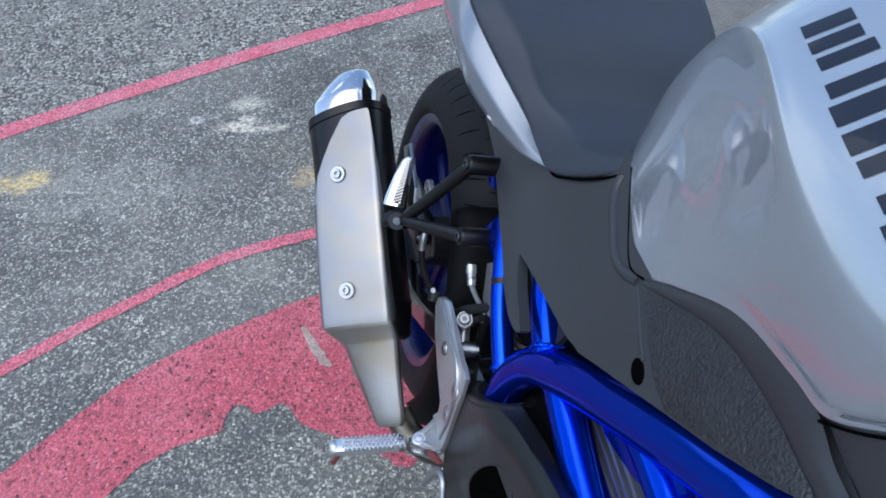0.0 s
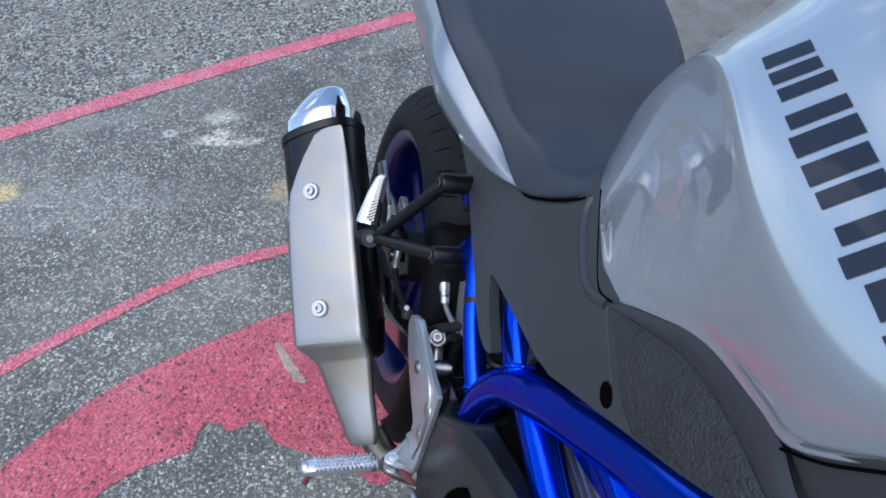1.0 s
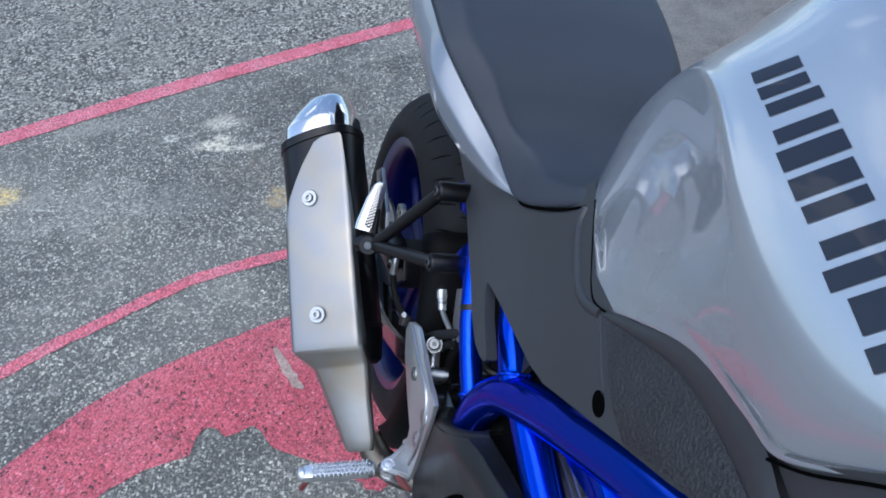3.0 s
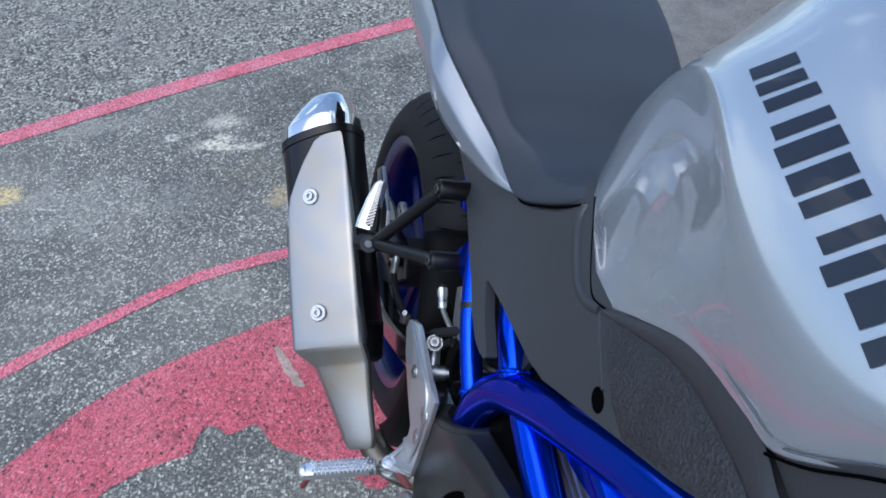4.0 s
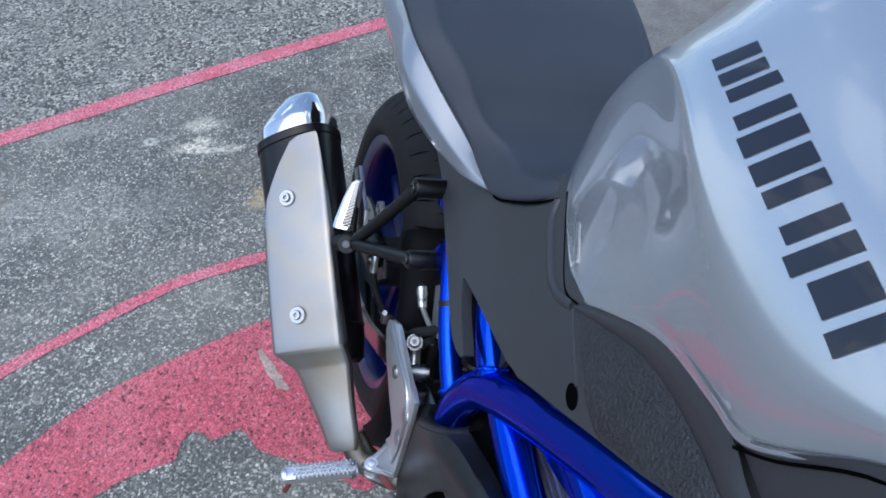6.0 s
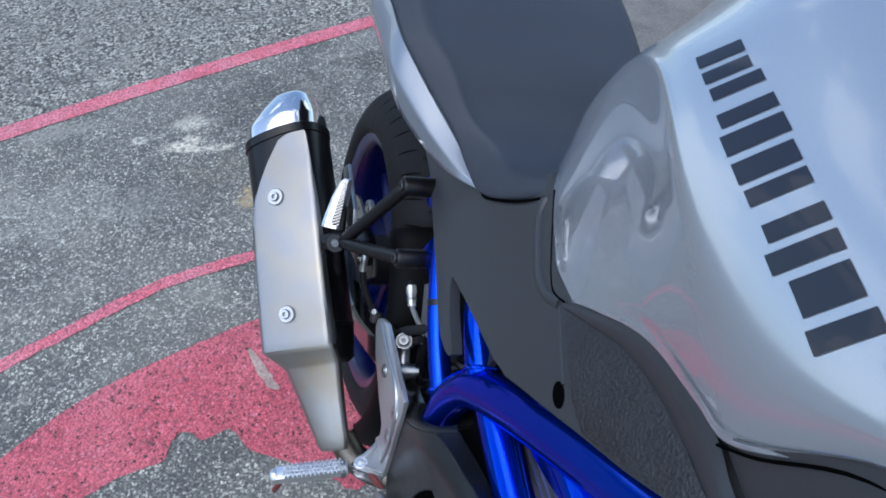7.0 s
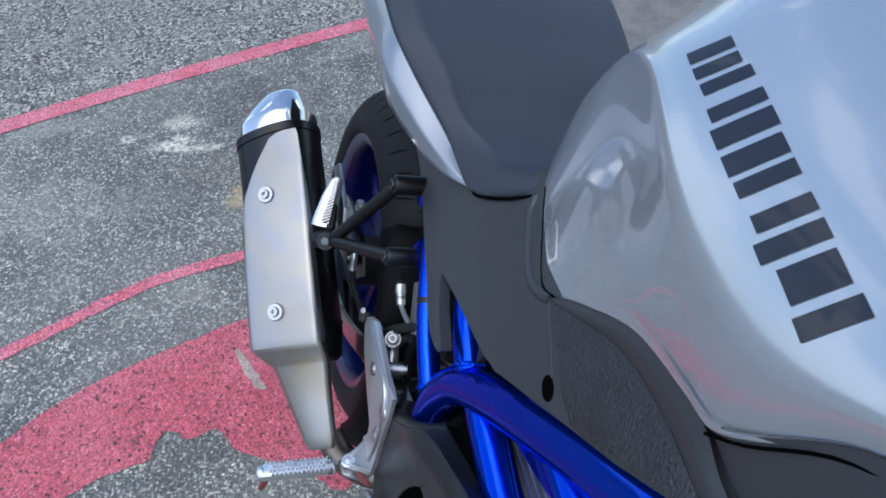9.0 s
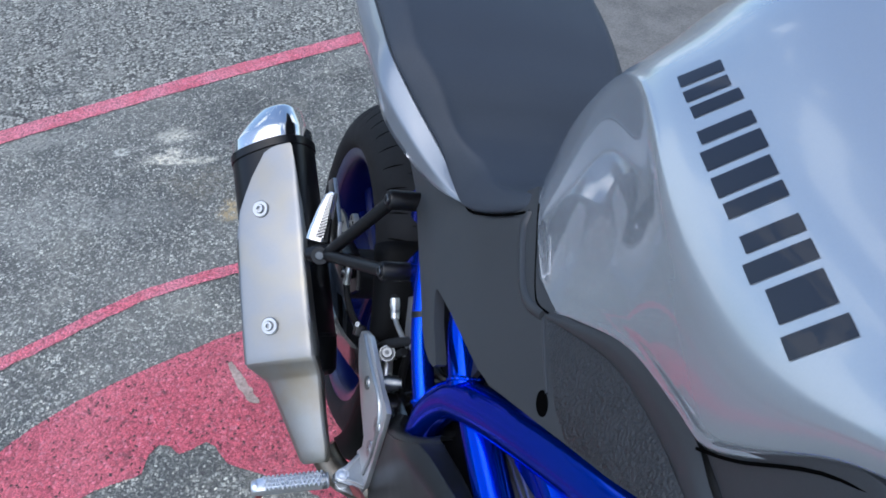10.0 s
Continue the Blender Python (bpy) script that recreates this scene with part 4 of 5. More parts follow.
decal(-1)


# black shroud under the front of the tank
def shroud(side):
    out = [(-0.746, 0.956), (-0.763, 0.984), (-0.781, 1.010), (-0.798, 1.034), (-0.83, 1.05), (-0.92, 1.05), (-0.985, 1.04), (-1.0, 0.93), (-0.90, 0.925), (-0.815, 0.9495), (-0.772, 0.9500)]
    part("tank_shroud", plate([((-0.103 - 0.1 * (z - 0.95)) * side, y, z) for y, z in out], 0.010, 0.003, normal=(-side, 0, 0)), M_PLASTIC, bike, "matt black shroud below the tank")


shroud(1)
shroud(-1)


# rider's foot peg with its clevis, heel plate and brake lever
def box_between(a, b, w, h, up=(0, 0, 1), bm=None, taper=1.0, bevel=0.0):
    """A squared bar from a to b, w wide and h high."""
    a, b = Vector(a), Vector(b)
    d = (b - a).normalized()
    s = d.cross(Vector(up)).normalized()
    u = s.cross(d)
    bm2 = bmesh.new()
    rings = []
    for p, k in ((a, 1.0), (b, taper)):
        rings.append([p + s * (x * w / 2 * k) + u * (y * h / 2 * k) for x, y in ((-1, -1), (1, -1), (1, 1), (-1, 1))])
    loft(rings, bm=bm2)
    if bevel > 0:
        bmesh.ops.bevel(bm2, geom=list(bm2.edges), offset=bevel, segments=2, affect="EDGES", profile=0.6)
    if bm is None:
        return bm2
    tmp = bpy.data.meshes.new("tmp")
    bm2.to_mesh(tmp)
    bm.from_mesh(tmp)
    bpy.data.meshes.remove(tmp)
    bm2.free()
    return bm


M_RUST = mat("brown_steel", (0.30, 0.085, 0.08), 0.45, 0.8, grain=0.3, grain_scale=150, wear=0.15)


def rider_peg():
    a, b = Vector((-0.160, -0.441, 0.387)), Vector((-0.249, -0.437, 0.3715))
    d = (b - a).normalized()
    s = d.cross(Vector((0, 0, 1))).normalized()
    u = s.cross(d)
    peg = part("foot_peg", box_between(a, b, 0.019, 0.014, bevel=0.004), M_PEG, bike, "cast aluminium foot peg with a toothed top")
    for i in range(14):
        for k in range(4):
            c = a.lerp(b, 0.07 + 0.84 * (i + 0.5 * (k % 2)) / 14) + s * (k - 1.5) * 0.0052 + u * 0.0065
            rings = [[c + (d * math.cos(t) + s * math.sin(t)) * r + u * h for t in (math.pi / 2 * e + 0.4 for e in range(4))] for r, h in ((0.0031, 0.0), (0.0017, 0.0042), (0.0007, 0.0050))]
            part("tooth", loft(rings), M_PEG, peg, smooth=False)
    part("spring_washer", lathe([(-0.003, 0.0), (-0.003, 0.0105), (0.003, 0.0105), (0.003, 0.0)], a + d * 0.006, d, 20), M_ZINC, peg)
    part("feeler", tube([b - d * 0.010 - u * 0.007, b - d * 0.004 - u * 0.020, b + d * 0.004 - u * 0.038], 0.0036, 10, 4), M_RUST, peg, "dull red-brown feeler bolt under the peg end")
    part("end_cap", lathe([(0.0, 0.0), (0.0, 0.0095), (0.004, 0.0095), (0.0065, 0.0075), (0.0072, 0.0)], b - d * 0.001, d, 20), M_PEG, peg)
    # clevis
    cl = bmesh.new()
    for off in (-0.010, 0.010):
        o = u * off
        plate([Vector((-0.119, -0.412, 0.392)) + o, Vector((-0.138, -0.4305, 0.389)) + o, Vector((-0.146, -0.4315, 0.388)) + o, Vector((-0.152, -0.4365, 0.387)) + o, Vector((-0.153, -0.444, 0.386)) + o, Vector((-0.149, -0.450, 0.387)) + o, Vector((-0.141, -0.4525, 0.388)) + o, Vector((-0.119, -0.466, 0.392)) + o], 0.005, 0.0012, cl, normal=u)
    clevis = part("peg_clevis", cl, M_ALU, bike, "cast aluminium clevis holding the foot peg")
    pin = Vector((-0.143, -0.441, 0.388)) + u * 0.0095
    part("pivot_pin", lathe([(-0.024, 0.0), (-0.024, 0.0085), (0.0015, 0.0085), (0.0022, 0.0078), (0.0022, 0.0058), (0.0012, 0.0055), (0.0028, 0.0048), (0.0034, 0.0)], pin, u, 24), M_PEG, clevis)
    for q in ((-0.121, -0.418, 0.402), (-0.121, -0.460, 0.402)):
        part("web", box_between(Vector(q), (-0.141, -0.436 if q[1] > -0.44 else -0.447, 0.399), 0.004, 0.005, bevel=0.001), M_ALU, clevis)
    # heel plate
    hp = [(-0.301, 0.514), (-0.290, 0.500), (-0.290, 0.484), (-0.318, 0.462), (-0.368, 0.444), (-0.412, 0.437), (-0.418, 0.420), (-0.405, 0.395), (-0.430, 0.372), (-0.455, 0.380), (-0.462, 0.400), (-0.461, 0.424), (-0.452, 0.508),
          (-0.446, 0.540), (-0.430, 0.540), (-0.412, 0.536), (-0.370, 0.536), (-0.326, 0.533)]
    heel = part("heel_plate", plate([(-0.121, y, z) for y, z in hp], 0.006, 0.002, normal=(-1, 0, 0)), M_HEEL, bike, "brushed aluminium heel plate")
    part("rib", tube([(-0.122, -0.312, 0.518), (-0.1225, -0.36, 0.520), (-0.1225, -0.425, 0.524), (-0.122, -0.448, 0.47), (-0.122, -0.448, 0.41)], 0.0028, 8, 5), M_ALU, heel)
    hexbolt("bolt", (-0.121, -0.367, 0.491), (-1, 0, 0.1), 0.005, 0.003, heel, M_ZINC)
    hexbolt("bolt", (-0.121, -0.440, 0.455), (-1, 0, 0.1), 0.006, 0.003, heel, M_ALU)
    hexbolt("bolt", (-0.121, -0.436, 0.500), (-1, 0, 0.1), 0.006, 0.003, heel, M_ALU)
    # brake lever, a bent rod
    part("brake_lever", tube([(-0.128, -0.47, 0.330), (-0.13, -0.478, 0.362), (-0.13, -0.486, 0.398), (-0.13, -0.500, 0.418), (-0.13, -0.515, 0.420), (-0.13, -0.535, 0.400), (-0.135, -0.60, 0.36), (-0.14, -0.66, 0.34)], 0.0045, 12, 6), M_ALU, bike, "bare aluminium brake lever rod")


rider_peg()


# black pivot guard: a moulded cover, its round opening a flat black sheet
def pivot_guard():
    cols = [[(-0.096, -0.440, 0.512), (-0.096, -0.447, 0.455), (-0.096, -0.446, 0.405), (-0.096, -0.473, 0.370), (-0.096, -0.508, 0.318)],
            [(-0.111, -0.4491, 0.5074), (-0.112, -0.4566, 0.4506), (-0.112, -0.4548, 0.404), (-0.112, -0.4823, 0.3685), (-0.112, -0.5163, 0.3168)],
            [(-0.120, -0.480, 0.5450), (-0.130, -0.5343, 0.5966), (-0.130, -0.5797, 0.6283), (-0.130, -0.6119, 0.6523), (-0.130, -0.6613, 0.6816)],
            [(-0.1210, -0.5331, 0.6159), (-0.1210, -0.5632, 0.6394), (-0.1210, -0.6019, 0.6624), (-0.1210, -0.6260, 0.6779), (-0.1210, -0.6705, 0.6993)],
            [(-0.100, -0.5413, 0.6293), (-0.100, -0.5648, 0.6399), (-0.100, -0.5931, 0.6537), (-0.100, -0.6217, 0.6643), (-0.100, -0.6632, 0.6793)]]
    C = [spline(c, 6) for c in cols]
    rings = []
    for a, b, c, d, e in zip(*C):
        row = [a, b.lerp(a, 0.12)] + [b.lerp(c, k / 6) for k in range(7)] + [c.lerp(d, k / 4) + Vector((-0.003, 0, 0)) * math.sin(math.pi * k / 4) for k in range(1, 5)] + [d.lerp(e, k / 4) for k in range(1, 5)]
        rings.append(row)
    ob = part("pivot_guard", loft(rings, close=False), M_GUARD, bike, "satin black moulded guard round the swingarm pivot", angle=24)
    so = ob.modifiers.new("thick", "SOLIDIFY")
    so.thickness, so.offset = 0.004, 0
    bv = ob.modifiers.new("edge", "BEVEL")
    bv.width, bv.segments, bv.limit_method, bv.angle_limit = 0.0018, 2, "ANGLE", radians(24)
    outer = spline([(-0.1000, -0.4260, 0.5034), (-0.1080, -0.4349, 0.5007), (-0.1120, -0.4519, 0.5082), (-0.1200, -0.4943, 0.5582), (-0.1190, -0.5304, 0.6102), (-0.1100, -0.5387, 0.6230), (-0.1000, -0.5425, 0.6304)], 6)
    inner = spline([(-0.0920, -0.4387, 0.5245), (-0.0990, -0.4475, 0.5265), (-0.1030, -0.4593, 0.5310), (-0.1100, -0.4929, 0.5706), (-0.1090, -0.5183, 0.6046), (-0.1020, -0.5246, 0.6140), (-0.0930, -0.5255, 0.6178)], 6)
    rings = []
    for o, n in zip(outer, inner):
        rise = Vector((-0.004, 0.0, 0.003))
        rings.append([o + Vector((0.004, 0, -0.004)), o, o.lerp(n, 0.12) + rise * 0.7, o.lerp(n, 0.35) + rise, o.lerp(n, 0.75) + rise, n + rise * 0.5, n + Vector((0.004, 0, -0.002)), n + Vector((0.014, 0, -0.008))])
    part("collar", loft(rings, close=False), M_GUARD, ob, "rolled rim of the guard round the frame tube", angle=60)
    # black sheet in front of the guard, coloured as the shade inside the opening
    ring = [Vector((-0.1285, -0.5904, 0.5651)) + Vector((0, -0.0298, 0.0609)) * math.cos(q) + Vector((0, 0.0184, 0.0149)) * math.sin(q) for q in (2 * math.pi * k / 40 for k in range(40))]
    part("opening", plate(ring, 0.001, normal=(-1, 0, 0)), M_RECESS_SHADE, ob, "flat black sheet for the shade in the guard's round opening", smooth=False)
    part("opening_lip", tube(ring + ring[:1], 0.0013, 8, 1, curved=False), M_GUARD, ob)


M_GUARD = mat("satin_black_plastic", (0.012, 0.0135, 0.0155), 0.34, spec=0.28, grain=0.1, grain_scale=500, bump=0.08, bump_scale=1200, wear=0.08)
pivot_guard()


# passenger peg on its black tube bracket
def passenger_peg():
    j = Vector((-0.163, -0.182, 0.533))
    up, lo = Vector((-0.104, -0.218, 0.670)), Vector((-0.112, -0.287, 0.612))
    br = part("peg_bracket", tube([j, up], 0.0085, 14, 1, curved=False), M_BLACK, bike, "satin black tube bracket of the passenger peg")
    part("lower_tube", tube([j, lo], 0.0085, 14, 1, curved=False), M_BLACK, br)
    for p, r in ((up, 0.0125), (lo, 0.0122)):
        d = Vector((0.96, 0.06, -0.05)).normalized()
        part("boss", lathe([(-0.008, 0.0), (-0.008, r * 0.85), (-0.005, r), (0.036, r), (0.036, 0.0)], p, d, 24), M_BLACK, br)
        hexbolt("bolt", p - d * 0.008, -d, 0.0068, 0.003, br, M_DULL, washer=False)
    part("clevis", tube([j + Vector((0.004, 0, 0.002)), Vector((-0.170, -0.174, 0.527)), Vector((-0.184, -0.168, 0.520))], [0.013, 0.014, 0.010], 14, 4), M_BLACK, br)
    part("pivot_pin", lathe([(-0.004, 0.0062), (0.0016, 0.0062), (0.0024, 0.0052), (0.0026, 0.0)], Vector((-0.172, -0.187, 0.536)), (-0.35, -0.75, 0.55), 20), M_DULL, br)
    part("washer", lathe([(-0.005, 0.013), (0.0, 0.013), (0.0008, 0.012), (0.0008, 0.0062)], Vector((-0.172, -0.187, 0.536)), (-0.35, -0.75, 0.55), 24), M_BLACK, br)
    base, tip = Vector((-0.1735, -0.1565, 0.5345)), Vector((-0.1580, -0.1065, 0.5845))
    d = (tip - base).normalized()
    side = Vector((0.8, -0.3, 0.2))
    side = (side - d * side.dot(d)).normalized()
    out = d.cross(side)
    if out.y > 0:
        out = -out
    rows = []
    for f_, w, h in ((0.0, 0.0135, 0.010), (0.15, 0.0135, 0.010), (0.6, 0.0108, 0.009), (0.92, 0.0075, 0.007), (1.0, 0.0045, 0.004)):
        c = base.lerp(tip, f_) + side * (0.0135 - w) * 0.6
        rows.append([c + side * (x * w) + out * (y * h) for x, y in ((-1, -1), (1, -1), (1, 0.6), (0.6, 1), (-0.6, 1), (-1, 0.6))])
    peg = part("folded_peg", loft(rows), M_PEG, bike, "folded-up cast aluminium passenger peg")
    strip = [base.lerp(tip, 0.06) + side * 0.0125, base.lerp(tip, 0.06) - side * 0.0005, base.lerp(tip, 0.93) + side * 0.0035, base.lerp(tip, 0.93) + side * 0.0088]
    part("rubber_strip", plate([p + out * 0.0104 for p in strip], 0.003, normal=out), M_RUBBER, peg, smooth=False)
    for i in range(14):
        for k in range(3):
            f_ = 0.09 + 0.81 * i / 13
            lo_, hi_ = -0.0005 + 0.004 * f_, 0.0125 - 0.0037 * f_
            c = base.lerp(tip, f_ + (0.03 if k == 1 else 0.0)) + side * (lo_ + (hi_ - lo_) * (0.2 + 0.3 * k)) + out * 0.0108
            part("knurl", box_between(c - side * 0.0013 - d * 0.0008, c + side * 0.0013 + d * 0.0008, 0.0016, 0.0018, up=out), M_ALU, peg, smooth=False)
    part("rubber_edge", box_between(base + side * 0.0145, tip + side * 0.006, 0.006, 0.018, up=out, taper=0.5, bevel=0.001), M_RUBBER, peg)
    # grey stay plate behind the peg
    part("stay_plate", plate([(-0.140, -0.010, 0.528), (-0.140, -0.033, 0.553), (-0.140, -0.122, 0.542), (-0.140, -0.142, 0.517), (-0.140, -0.098, 0.490)], 0.006, 0.0015, normal=(-1, 0, 0)), M_ALU, bike, "grey metal stay plate")


passenger_peg()


# swingarm
def swingarm():
    arm = None
    for side in (-1, 1):
        pts = [(0.094 * side, -0.47, 0.500), (0.097 * side, -0.334, 0.454), (0.098 * side, -0.263, 0.408), (0.099 * side, -0.18, 0.352), (0.100 * side, -0.10, 0.322), (0.102 * side, 0.03, 0.3137)]
        bm = bmesh.new()
        rings = []
        P = spline(pts, 5)
        for i, p in enumerate(P):
            h = 0.023 - 0.005 * i / len(P)
            w = 0.014
            rings.append([p + Vector((x * w, 0, z * h)) for x, z in ((-1, -0.8), (-0.7, -1), (0.7, -1), (1, -0.8), (1, 0.8), (0.7, 1), (-0.7, 1), (-1, 0.8))])
        loft(rings, bm=bm)
        if arm is None:
            arm = part("swingarm", bm, M_GLOSS, bike, "glossy black swingarm")
        else:
            part("left_arm", bm, M_GLOSS, arm)
    part("cross_brace", tube([(-0.10, -0.38, 0.45), (-0.05, -0.38, 0.46), (0.05, -0.38, 0.46), (0.10, -0.38, 0.45)], 0.022, 14, 4), M_GLOSS, arm)
    part("lug", box_between((-0.100, -0.225, 0.425), (-0.106, -0.250, 0.452), 0.016, 0.016, bevel=0.003), M_BLACK, arm)
    hexbolt("bolt", (-0.110, -0.2435, 0.459), (-0.6, -0.5, 0.6), 0.0042, 0.003, arm, M_ZINC, washer=False)
    # mudguard hugging the front of the tyre
    rows = []
    for i in range(25):
        a = radians(126 + 84 * i / 24)
        prof = [(-0.092, 0.285), (-0.090, 0.302), (-0.080, 0.316), (-0.055, 0.3235), (0.0, 0.326), (0.055, 0.3235), (0.080, 0.316), (0.090, 0.302), (0.092, 0.285)]
        rows.append([HUB + Vector((p.x, p.z * math.cos(a), p.z * math.sin(a))) for p in spline([(x, 0, r) for x, r in prof], 3)])
    hug = part("rear_mudguard", loft(rows, close=False), M_HUG, bike, "black plastic mudguard hugging the rear tyre")
    so = hug.modifiers.new("thick", "SOLIDIFY")
    so.thickness, so.offset = 0.003, 0
    # brake calliper on its carrier
    cal = part("brake_caliper", box_between((-0.105, -0.03, 0.415), (-0.105, -0.125, 0.455), 0.030, 0.045, bevel=0.008), M_BLACK, bike, "black rear brake calliper")
    part("bleed_nipple", tube([(-0.115, -0.1490, 0.4800), (-0.115, -0.1515, 0.4720), (-0.115, -0.154, 0.462), (-0.115, -0.157, 0.452)], [0.0035, 0.0055, 0.0055, 0.006], 12, 3), M_PIPE, cal)
    part("union", tube([(-0.122, -0.146, 0.466), (-0.115, -0.154, 0.466)], 0.0045, 10, 1, curved=False), M_ZINC, cal)
    part("hose", tube([(-0.115, -0.157, 0.452), (-0.110, -0.175, 0.43), (-0.102, -0.21, 0.425), (-0.095, -0.27, 0.46), (-0.09, -0.33, 0.50), (-0.085, -0.36, 0.545)], 0.005, 10, 6), M_RUBBER, cal)
    part("carrier_plate", plate([(-0.098, 0.02, 0.33), (-0.098, -0.05, 0.40), (-0.098, -0.135, 0.46), (-0.098, -0.16, 0.44), (-0.098, -0.10, 0.36), (-0.098, -0.02, 0.30)], 0.008, 0.002, normal=(-1, 0, 0)), M_BLACK, cal)
    # shock absorber and battery tray, dark, seen between the tubes
    part("shock_spring", tube([(0.0 + 0.032 * math.cos(a), -0.36 + 0.032 * math.sin(a), 0.42 + 0.011 * a / 1.2) for a in (0.5 * k for k in range(76))], 0.006, 8, 1, curved=False), M_BLACK, bike, "black shock spring")


M_HUG = mat("matt_black_mudguard", (0.0025, 0.0026, 0.0030), 0.65, spec=0.12, grain=0.1)
M_GLOSS = mat("gloss_black_paint", (0.010, 0.010, 0.011), 0.16, coat=0.6, grain=0.1, wear=0.05)
swingarm()


# rear brake master cylinder, hoses and clips
def master_cylinder():
    mc = part("master_cylinder", tube([(-0.098, -0.362, 0.488), (-0.098, -0.368, 0.470), (-0.098, -0.375, 0.45)], 0.011, 14, 3), M_ALU, bike, "cast rear brake master cylinder")
    up = Vector((-0.30, -0.45, 0.84)).normalized()
    eye = Vector((-0.100, -0.3473, 0.5242))
    across = Vector((0.9452, -0.2081, 0.2518))
    banjo = part("banjo_eye", lathe([(-0.005, 0.0), (-0.005, 0.0098), (-0.004, 0.0108), (0.003, 0.0108), (0.004, 0.0098), (0.004, 0.0)], eye, up, 24), M_PIPE, mc, "plated banjo union")
    part("washer", lathe([(0.004, 0.0), (0.004, 0.0092), (0.0055, 0.0092), (0.0055, 0.0)], eye, up, 24), M_DULL, banjo)
    hexbolt("banjo_bolt", eye + up * 0.0055, up, 0.0068, 0.006, mc, M_ZINC, "zinc plated banjo bolt", washer=False)
    part("socket", lathe([(0.0118, 0.0), (0.0118, 0.0028)], eye, up, 12), M_DULL, banjo, smooth=False)
    part("stem", tube([eye - up * 0.004, eye - up * 0.020, (-0.098, -0.366, 0.490)], [0.0075, 0.0075, 0.009], 14, 4), M_PIPE, mc)
    part("nut", lathe([(-0.016, 0.0), (-0.016, 0.0098), (-0.011, 0.0098), (-0.011, 0.0)], eye, up, 6), M_ZINC, mc, smooth=False)
    part("side_nipple", tube([eye - up * 0.013, eye - up * 0.014 + across * 0.012], 0.0050, 12, 1, curved=False), M_ZINC, mc)
    port = Vector((-0.1000, -0.3791, 0.5056))
    part("side_port", tube([port - across * 0.014, port + across * 0.013], 0.0095, 18, 1, curved=False), M_ZINC, mc)
    part("port_ring", tube([port - across * 0.001, port + across * 0.003], 0.0112, 18, 1, curved=False), M_ZINC, mc)
    part("port_cap", tube([port + across * 0.013, port + across * 0.017], 0.0065, 18, 1, curved=False), M_ZINC, mc)
    part("push_rod", tube([eye + across * 0.006, eye + across * 0.030], 0.0032, 10, 1, curved=False), M_PIPE, mc)
    part("hose", tube([eye + Vector((0, 0.010, -0.006)), (-0.102, -0.317, 0.482), (-0.100, -0.3150, 0.492), (-0.098, -0.331, 0.523), (-0.088, -0.355, 0.558), (-0.075, -0.375, 0.585)], 0.0062, 12, 6), M_RUBBER, mc, "black rubber hose")
    hose = part("brake_hose", tube([(-0.070, -0.1803, 0.5092), (-0.070, -0.2228, 0.5200), (-0.070, -0.2469, 0.5151)], 0.0078, 12, 4), M_RUBBER, bike, "black brake hose with a pale plated end")
    part("ferrule", tube([(-0.070, -0.2450, 0.5166), (-0.070, -0.2541, 0.5104), (-0.070, -0.2561, 0.5092), (-0.070, -0.2686, 0.5013)], [0.0075, 0.0075, 0.006, 0.006], 14, 1, curved=False), M_PIPE, hose)
    part("ring", tube([(-0.070, -0.2587, 0.5075), (-0.070, -0.2619, 0.5053)], 0.0072, 14, 1, curved=False), M_ZINC, hose)
    part("pipe", tube([(-0.070, -0.2668, 0.5028), (-0.070, -0.2763, 0.5021), (-0.070, -0.3011, 0.5093), (-0.070, -0.3225, 0.5180), (-0.070, -0.3405, 0.5254)], 0.0036, 10, 5), M_PIPE, hose)
    part("grey_bracket", plate([(-0.086, -0.3182, 0.5997), (-0.086, -0.3333, 0.6192), (-0.086, -0.3897, 0.5791), (-0.086, -0.3706, 0.5634), (-0.086, -0.3429, 0.5619)], 0.004, 0.001, normal=(-1, 0, 0)), M_ALU, bike, "grey metal bracket")
    part("cable", tube([(-0.0740, -0.3574, 0.5569), (-0.0740, -0.3512, 0.5179), (-0.0740, -0.3581, 0.4872), (-0.0740, -0.3819, 0.4643), (-0.0740, -0.4116, 0.4574)], 0.0055, 10, 5), M_RUBBER, bike, "black cable beside the frame strut")
    part("cable_tie", lathe([(-0.0035, 0.0145), (0.0035, 0.0145), (0.0035, 0.0128), (-0.0035, 0.0128), (-0.0035, 0.0145)], (-0.0835, -0.3693, 0.6248), (0.0, 0.80, 0.58), 20), M_BLACK, bike, "black plastic cable tie")


master_cylinder()


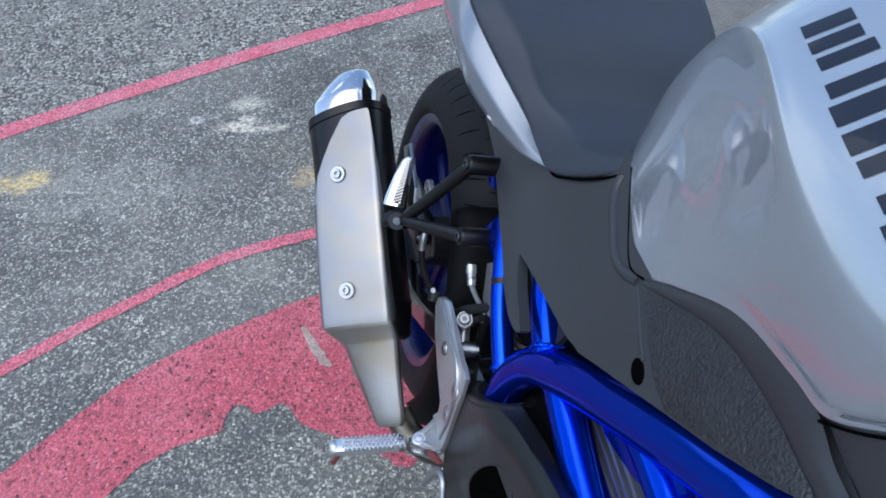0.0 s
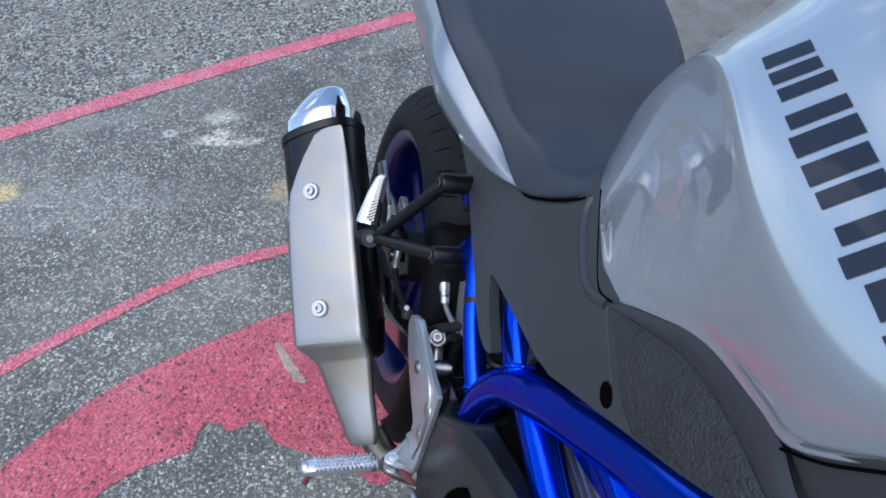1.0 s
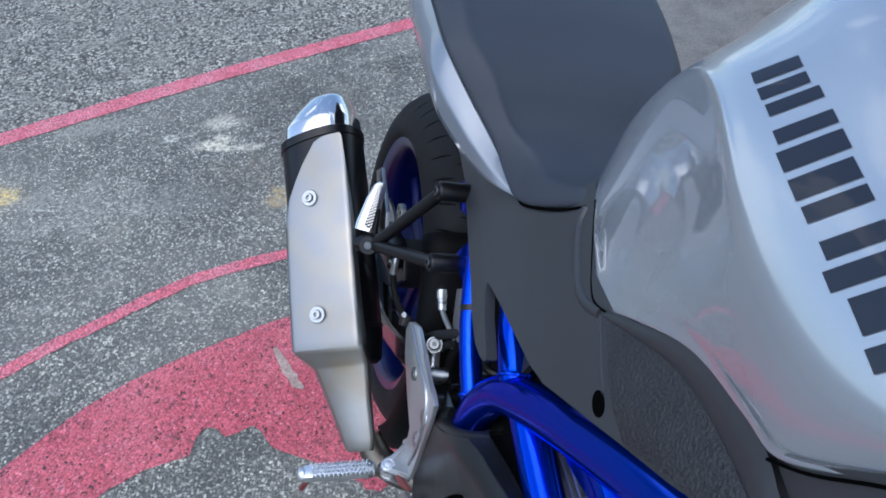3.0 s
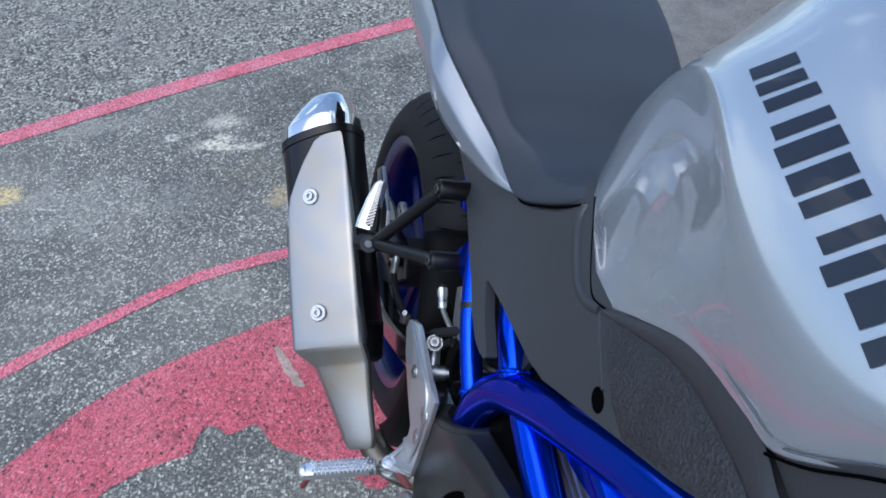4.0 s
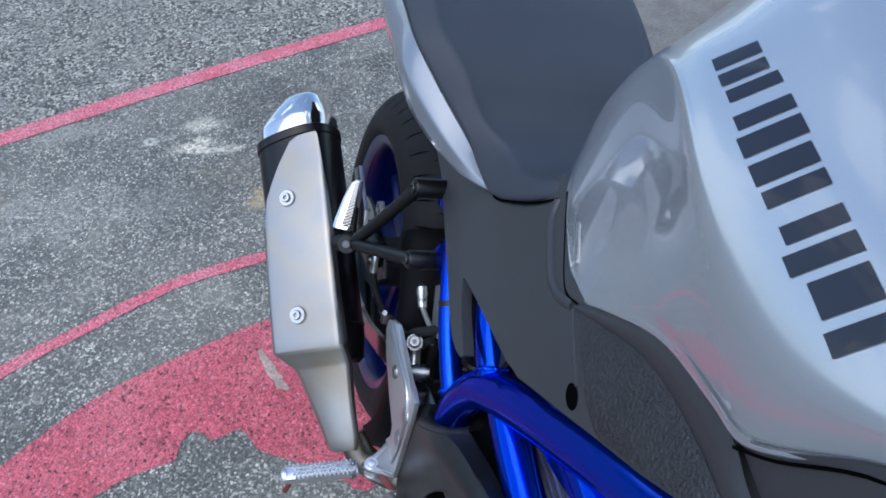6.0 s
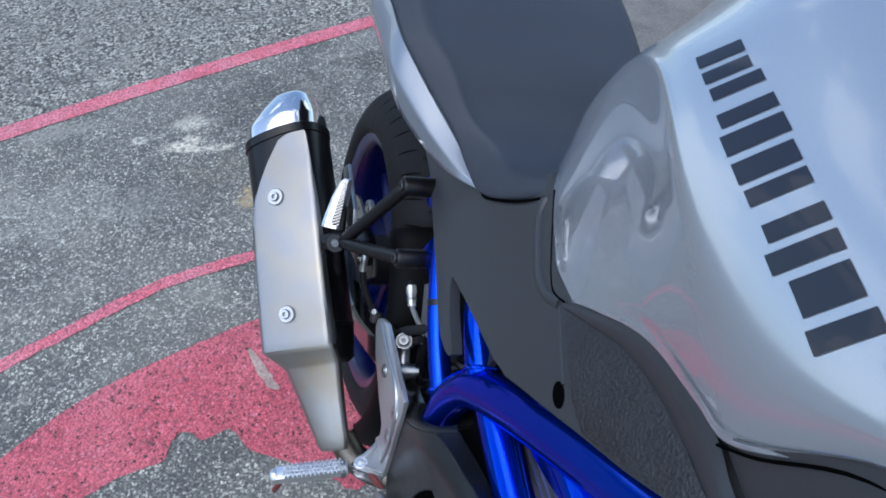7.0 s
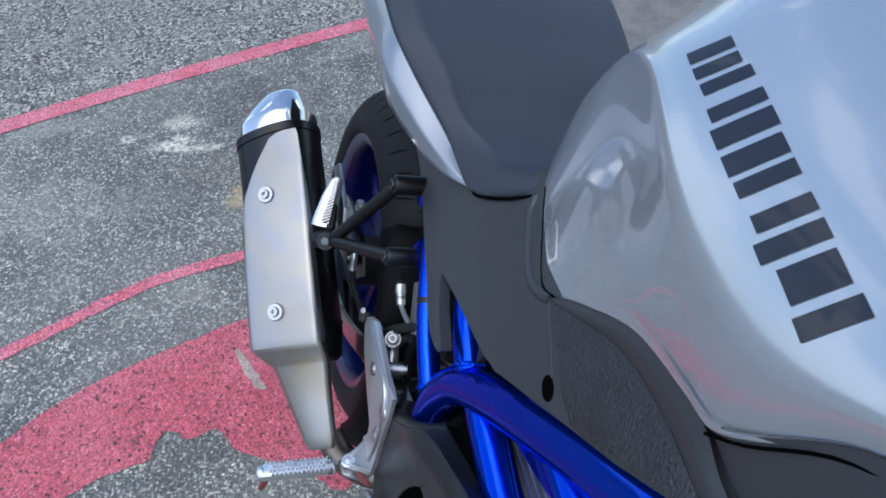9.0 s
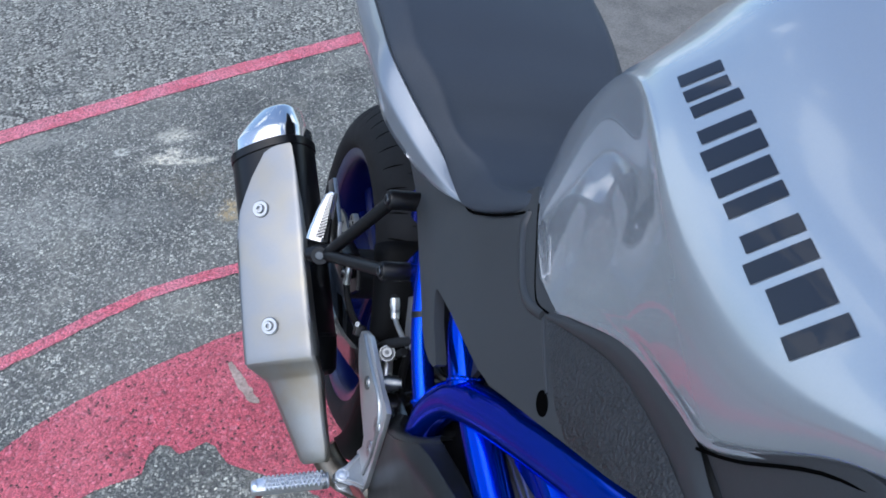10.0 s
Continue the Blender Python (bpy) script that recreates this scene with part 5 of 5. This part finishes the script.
# engine, wiring and black fillers for the shade behind the tubes
def engine():
    e = part("engine_case", box_between((0, -0.50, 0.40), (0, -0.95, 0.42), 0.17, 0.26, bevel=0.03), M_DARK, bike, "dark cast engine case")
    for i in range(9):
        c = Vector((0, -0.60 - 0.004 * i, 0.625 + 0.012 * i))
        part("cooling_fin", box_between(c + Vector((0, 0.07, 0)), c + Vector((0, -0.09, 0)), 0.142, 0.005, bevel=0.0015), M_ALU, e)
    # added fillers, coloured near-black to stand for the shade between the tubes
    part("inner_shade_block", box_between((0, -0.30, 0.60), (0, -0.55, 0.70), 0.10, 0.16, bevel=0.02), M_SHADE, bike, "near-black filler block for the shade behind the side panel")
    part("engine_shade_block", box_between((0, -0.48, 0.555), (0, -0.64, 0.575), 0.130, 0.15, bevel=0.02), M_SHADE, bike, "near-black filler block for the shaded engine space")
    part("pivot_shade_plate", plate([(-0.062, -0.372, 0.445), (-0.062, -0.430, 0.560), (-0.062, -0.486, 0.615), (-0.062, -0.545, 0.605), (-0.062, -0.50, 0.50), (-0.062, -0.395, 0.36)], 0.012, 0.002, normal=(-1, 0, 0)), M_SHADE, e, "near-black filler plate for the shade behind the swingarm pivot")
    part("wiring", tube([(-0.06, -0.49, 0.50), (-0.065, -0.475, 0.54), (-0.06, -0.50, 0.58), (-0.05, -0.52, 0.62)], 0.007, 10, 5), M_RUBBER, bike, "black wiring loom")


engine()


# black cords for the shade in the gaps where seat and tank meet the panel
def seams():
    part("seat_gap_shade", tube([(-0.066, -0.327, 0.766), (-0.0695, -0.352, 0.773), (-0.070, -0.382, 0.795), (-0.0685, -0.412, 0.820), (-0.0645, -0.435, 0.843), (-0.058, -0.452, 0.864)], 0.0013, 8, 6), M_RECESS_SHADE, bike, "black cord for the shade in the gap under the seat nose")
    part("tank_gap_shade", tube([(-0.0610, -0.4530, 0.870), (-0.0655, -0.472, 0.8625), (-0.0745, -0.505, 0.8530), (-0.0822, -0.534, 0.8465), (-0.0860, -0.5511, 0.8475), (-0.0885, -0.5697, 0.8584)], 0.0009, 8, 6), M_RECESS_SHADE, bike, "black cord for the shade in the seam below the tank")
    part("tank_gap_shade", tube([(-0.1065, -0.745, 0.9555), (-0.1085, -0.765, 0.9775), (-0.1100, -0.80, 1.0235), (-0.1100, -0.85, 1.0520), (-0.1025, -0.92, 1.0570), (-0.085, -0.97, 1.053)], 0.0009, 8, 6), M_RECESS_SHADE, bike, "black cord for the shade in the seam below the tank")


seams()


# raised lip of the side panel round the back of the tank, and the fold beside the pad
def panel_lip(side):
    pts = [(-0.0625, -0.4477, 0.8554), (-0.0678, -0.4581, 0.8445), (-0.0771, -0.4917, 0.836), (-0.084, -0.521, 0.8323), (-0.0872, -0.5437, 0.8372), (-0.0878, -0.5654, 0.8502)]
    part("panel_lip", tube([((x + 0.0022) * side, y, z) for x, y, z in pts], 0.0052, 14, 6), M_PLASTIC, bike, "raised matt black lip round the tank's tail")
    fold = [(-0.0882, -0.5680, 0.8500), (-0.0904, -0.5763, 0.8486), (-0.0974, -0.6043, 0.844), (-0.1037, -0.6312, 0.8409)]
    part("panel_fold", tube([((x + 0.0006) * side, y, z) for x, y, z in fold], 0.0018, 12, 6), M_PLASTIC, bike, "soft fold in the black side panel")


def panel_border(side):
    high = spline([(-0.0835, -0.566, 0.8560), (-0.0885, -0.600, 0.8845), (-0.0950, -0.660, 0.9300), (-0.1010, -0.715, 0.9490), (-0.1040, -0.742, 0.9550), (-0.1050, -0.766, 0.9490), (-0.1080, -0.797, 0.9500)], 6)
    low = spline([(-0.0895, -0.5722, 0.8555), (-0.0910, -0.6077, 0.8790), (-0.0920, -0.6500, 0.9040), (-0.0952, -0.6906, 0.9180), (-0.1010, -0.734, 0.9265), (-0.1045, -0.7540, 0.9290), (-0.1080, -0.788, 0.9320)], 6)
    rings = []
    for h, l in zip(high, low):
        m = h.lerp(l, 0.45) + Vector((-0.0025, 0, 0.0005))
        rings.append([Vector((p.x * side, p.y, p.z)) for p in spline([h, m, l, l + Vector((0.006, 0, -0.002))], 4)])
    part("panel_border", loft(rings, close=False), M_PLASTIC, bike, "smooth black border between pad and tank")


panel_border(1)
panel_border(-1)
panel_lip(1)
panel_lip(-1)


# round pierced plate at the hub, behind the peg bracket
def hub_plate():
    c = Vector((-0.100, -0.057, 0.482))
    hp = part("hub_plate", lathe([(0.0, 0.0), (0.0, 0.017), (-0.003, 0.0175), (-0.008, 0.0175), (-0.008, 0.0)], c, (-1, 0, 0), 32), M_ALU, bike, "pale pierced hub plate")
    # flat black discs on the plate give the holes their shade by colour
    for k in range(4):
        a = 0.6 + 2 * math.pi * k / 4
        part("hole", lathe([(0.0004, 0.0), (0.0004, 0.0035)], c + Vector((0, 0.010 * math.cos(a), 0.010 * math.sin(a))), (-1, 0, 0), 12), M_RECESS_SHADE, hp, smooth=False)


hub_plate()


# return spring and stop bracket under the peg
def stop_bracket():
    sb = part("stop_bracket", plate([(-0.138, -0.452, 0.392), (-0.138, -0.475, 0.408), (-0.138, -0.498, 0.438), (-0.138, -0.503, 0.450), (-0.138, -0.474, 0.424)], 0.004, 0.001, normal=(-1, 0, 0)), M_RUST, bike, "brownish steel stop bracket under the foot peg")
    coil = [(-0.150 + 0.0052 * math.cos(a), -0.4385 + 0.0052 * math.sin(a), 0.379 + 0.0011 * a) for a in (0.55 * k for k in range(24))]
    part("spring", tube(coil, 0.0011, 6, 1, curved=False), M_ZINC, sb)


stop_bracket()
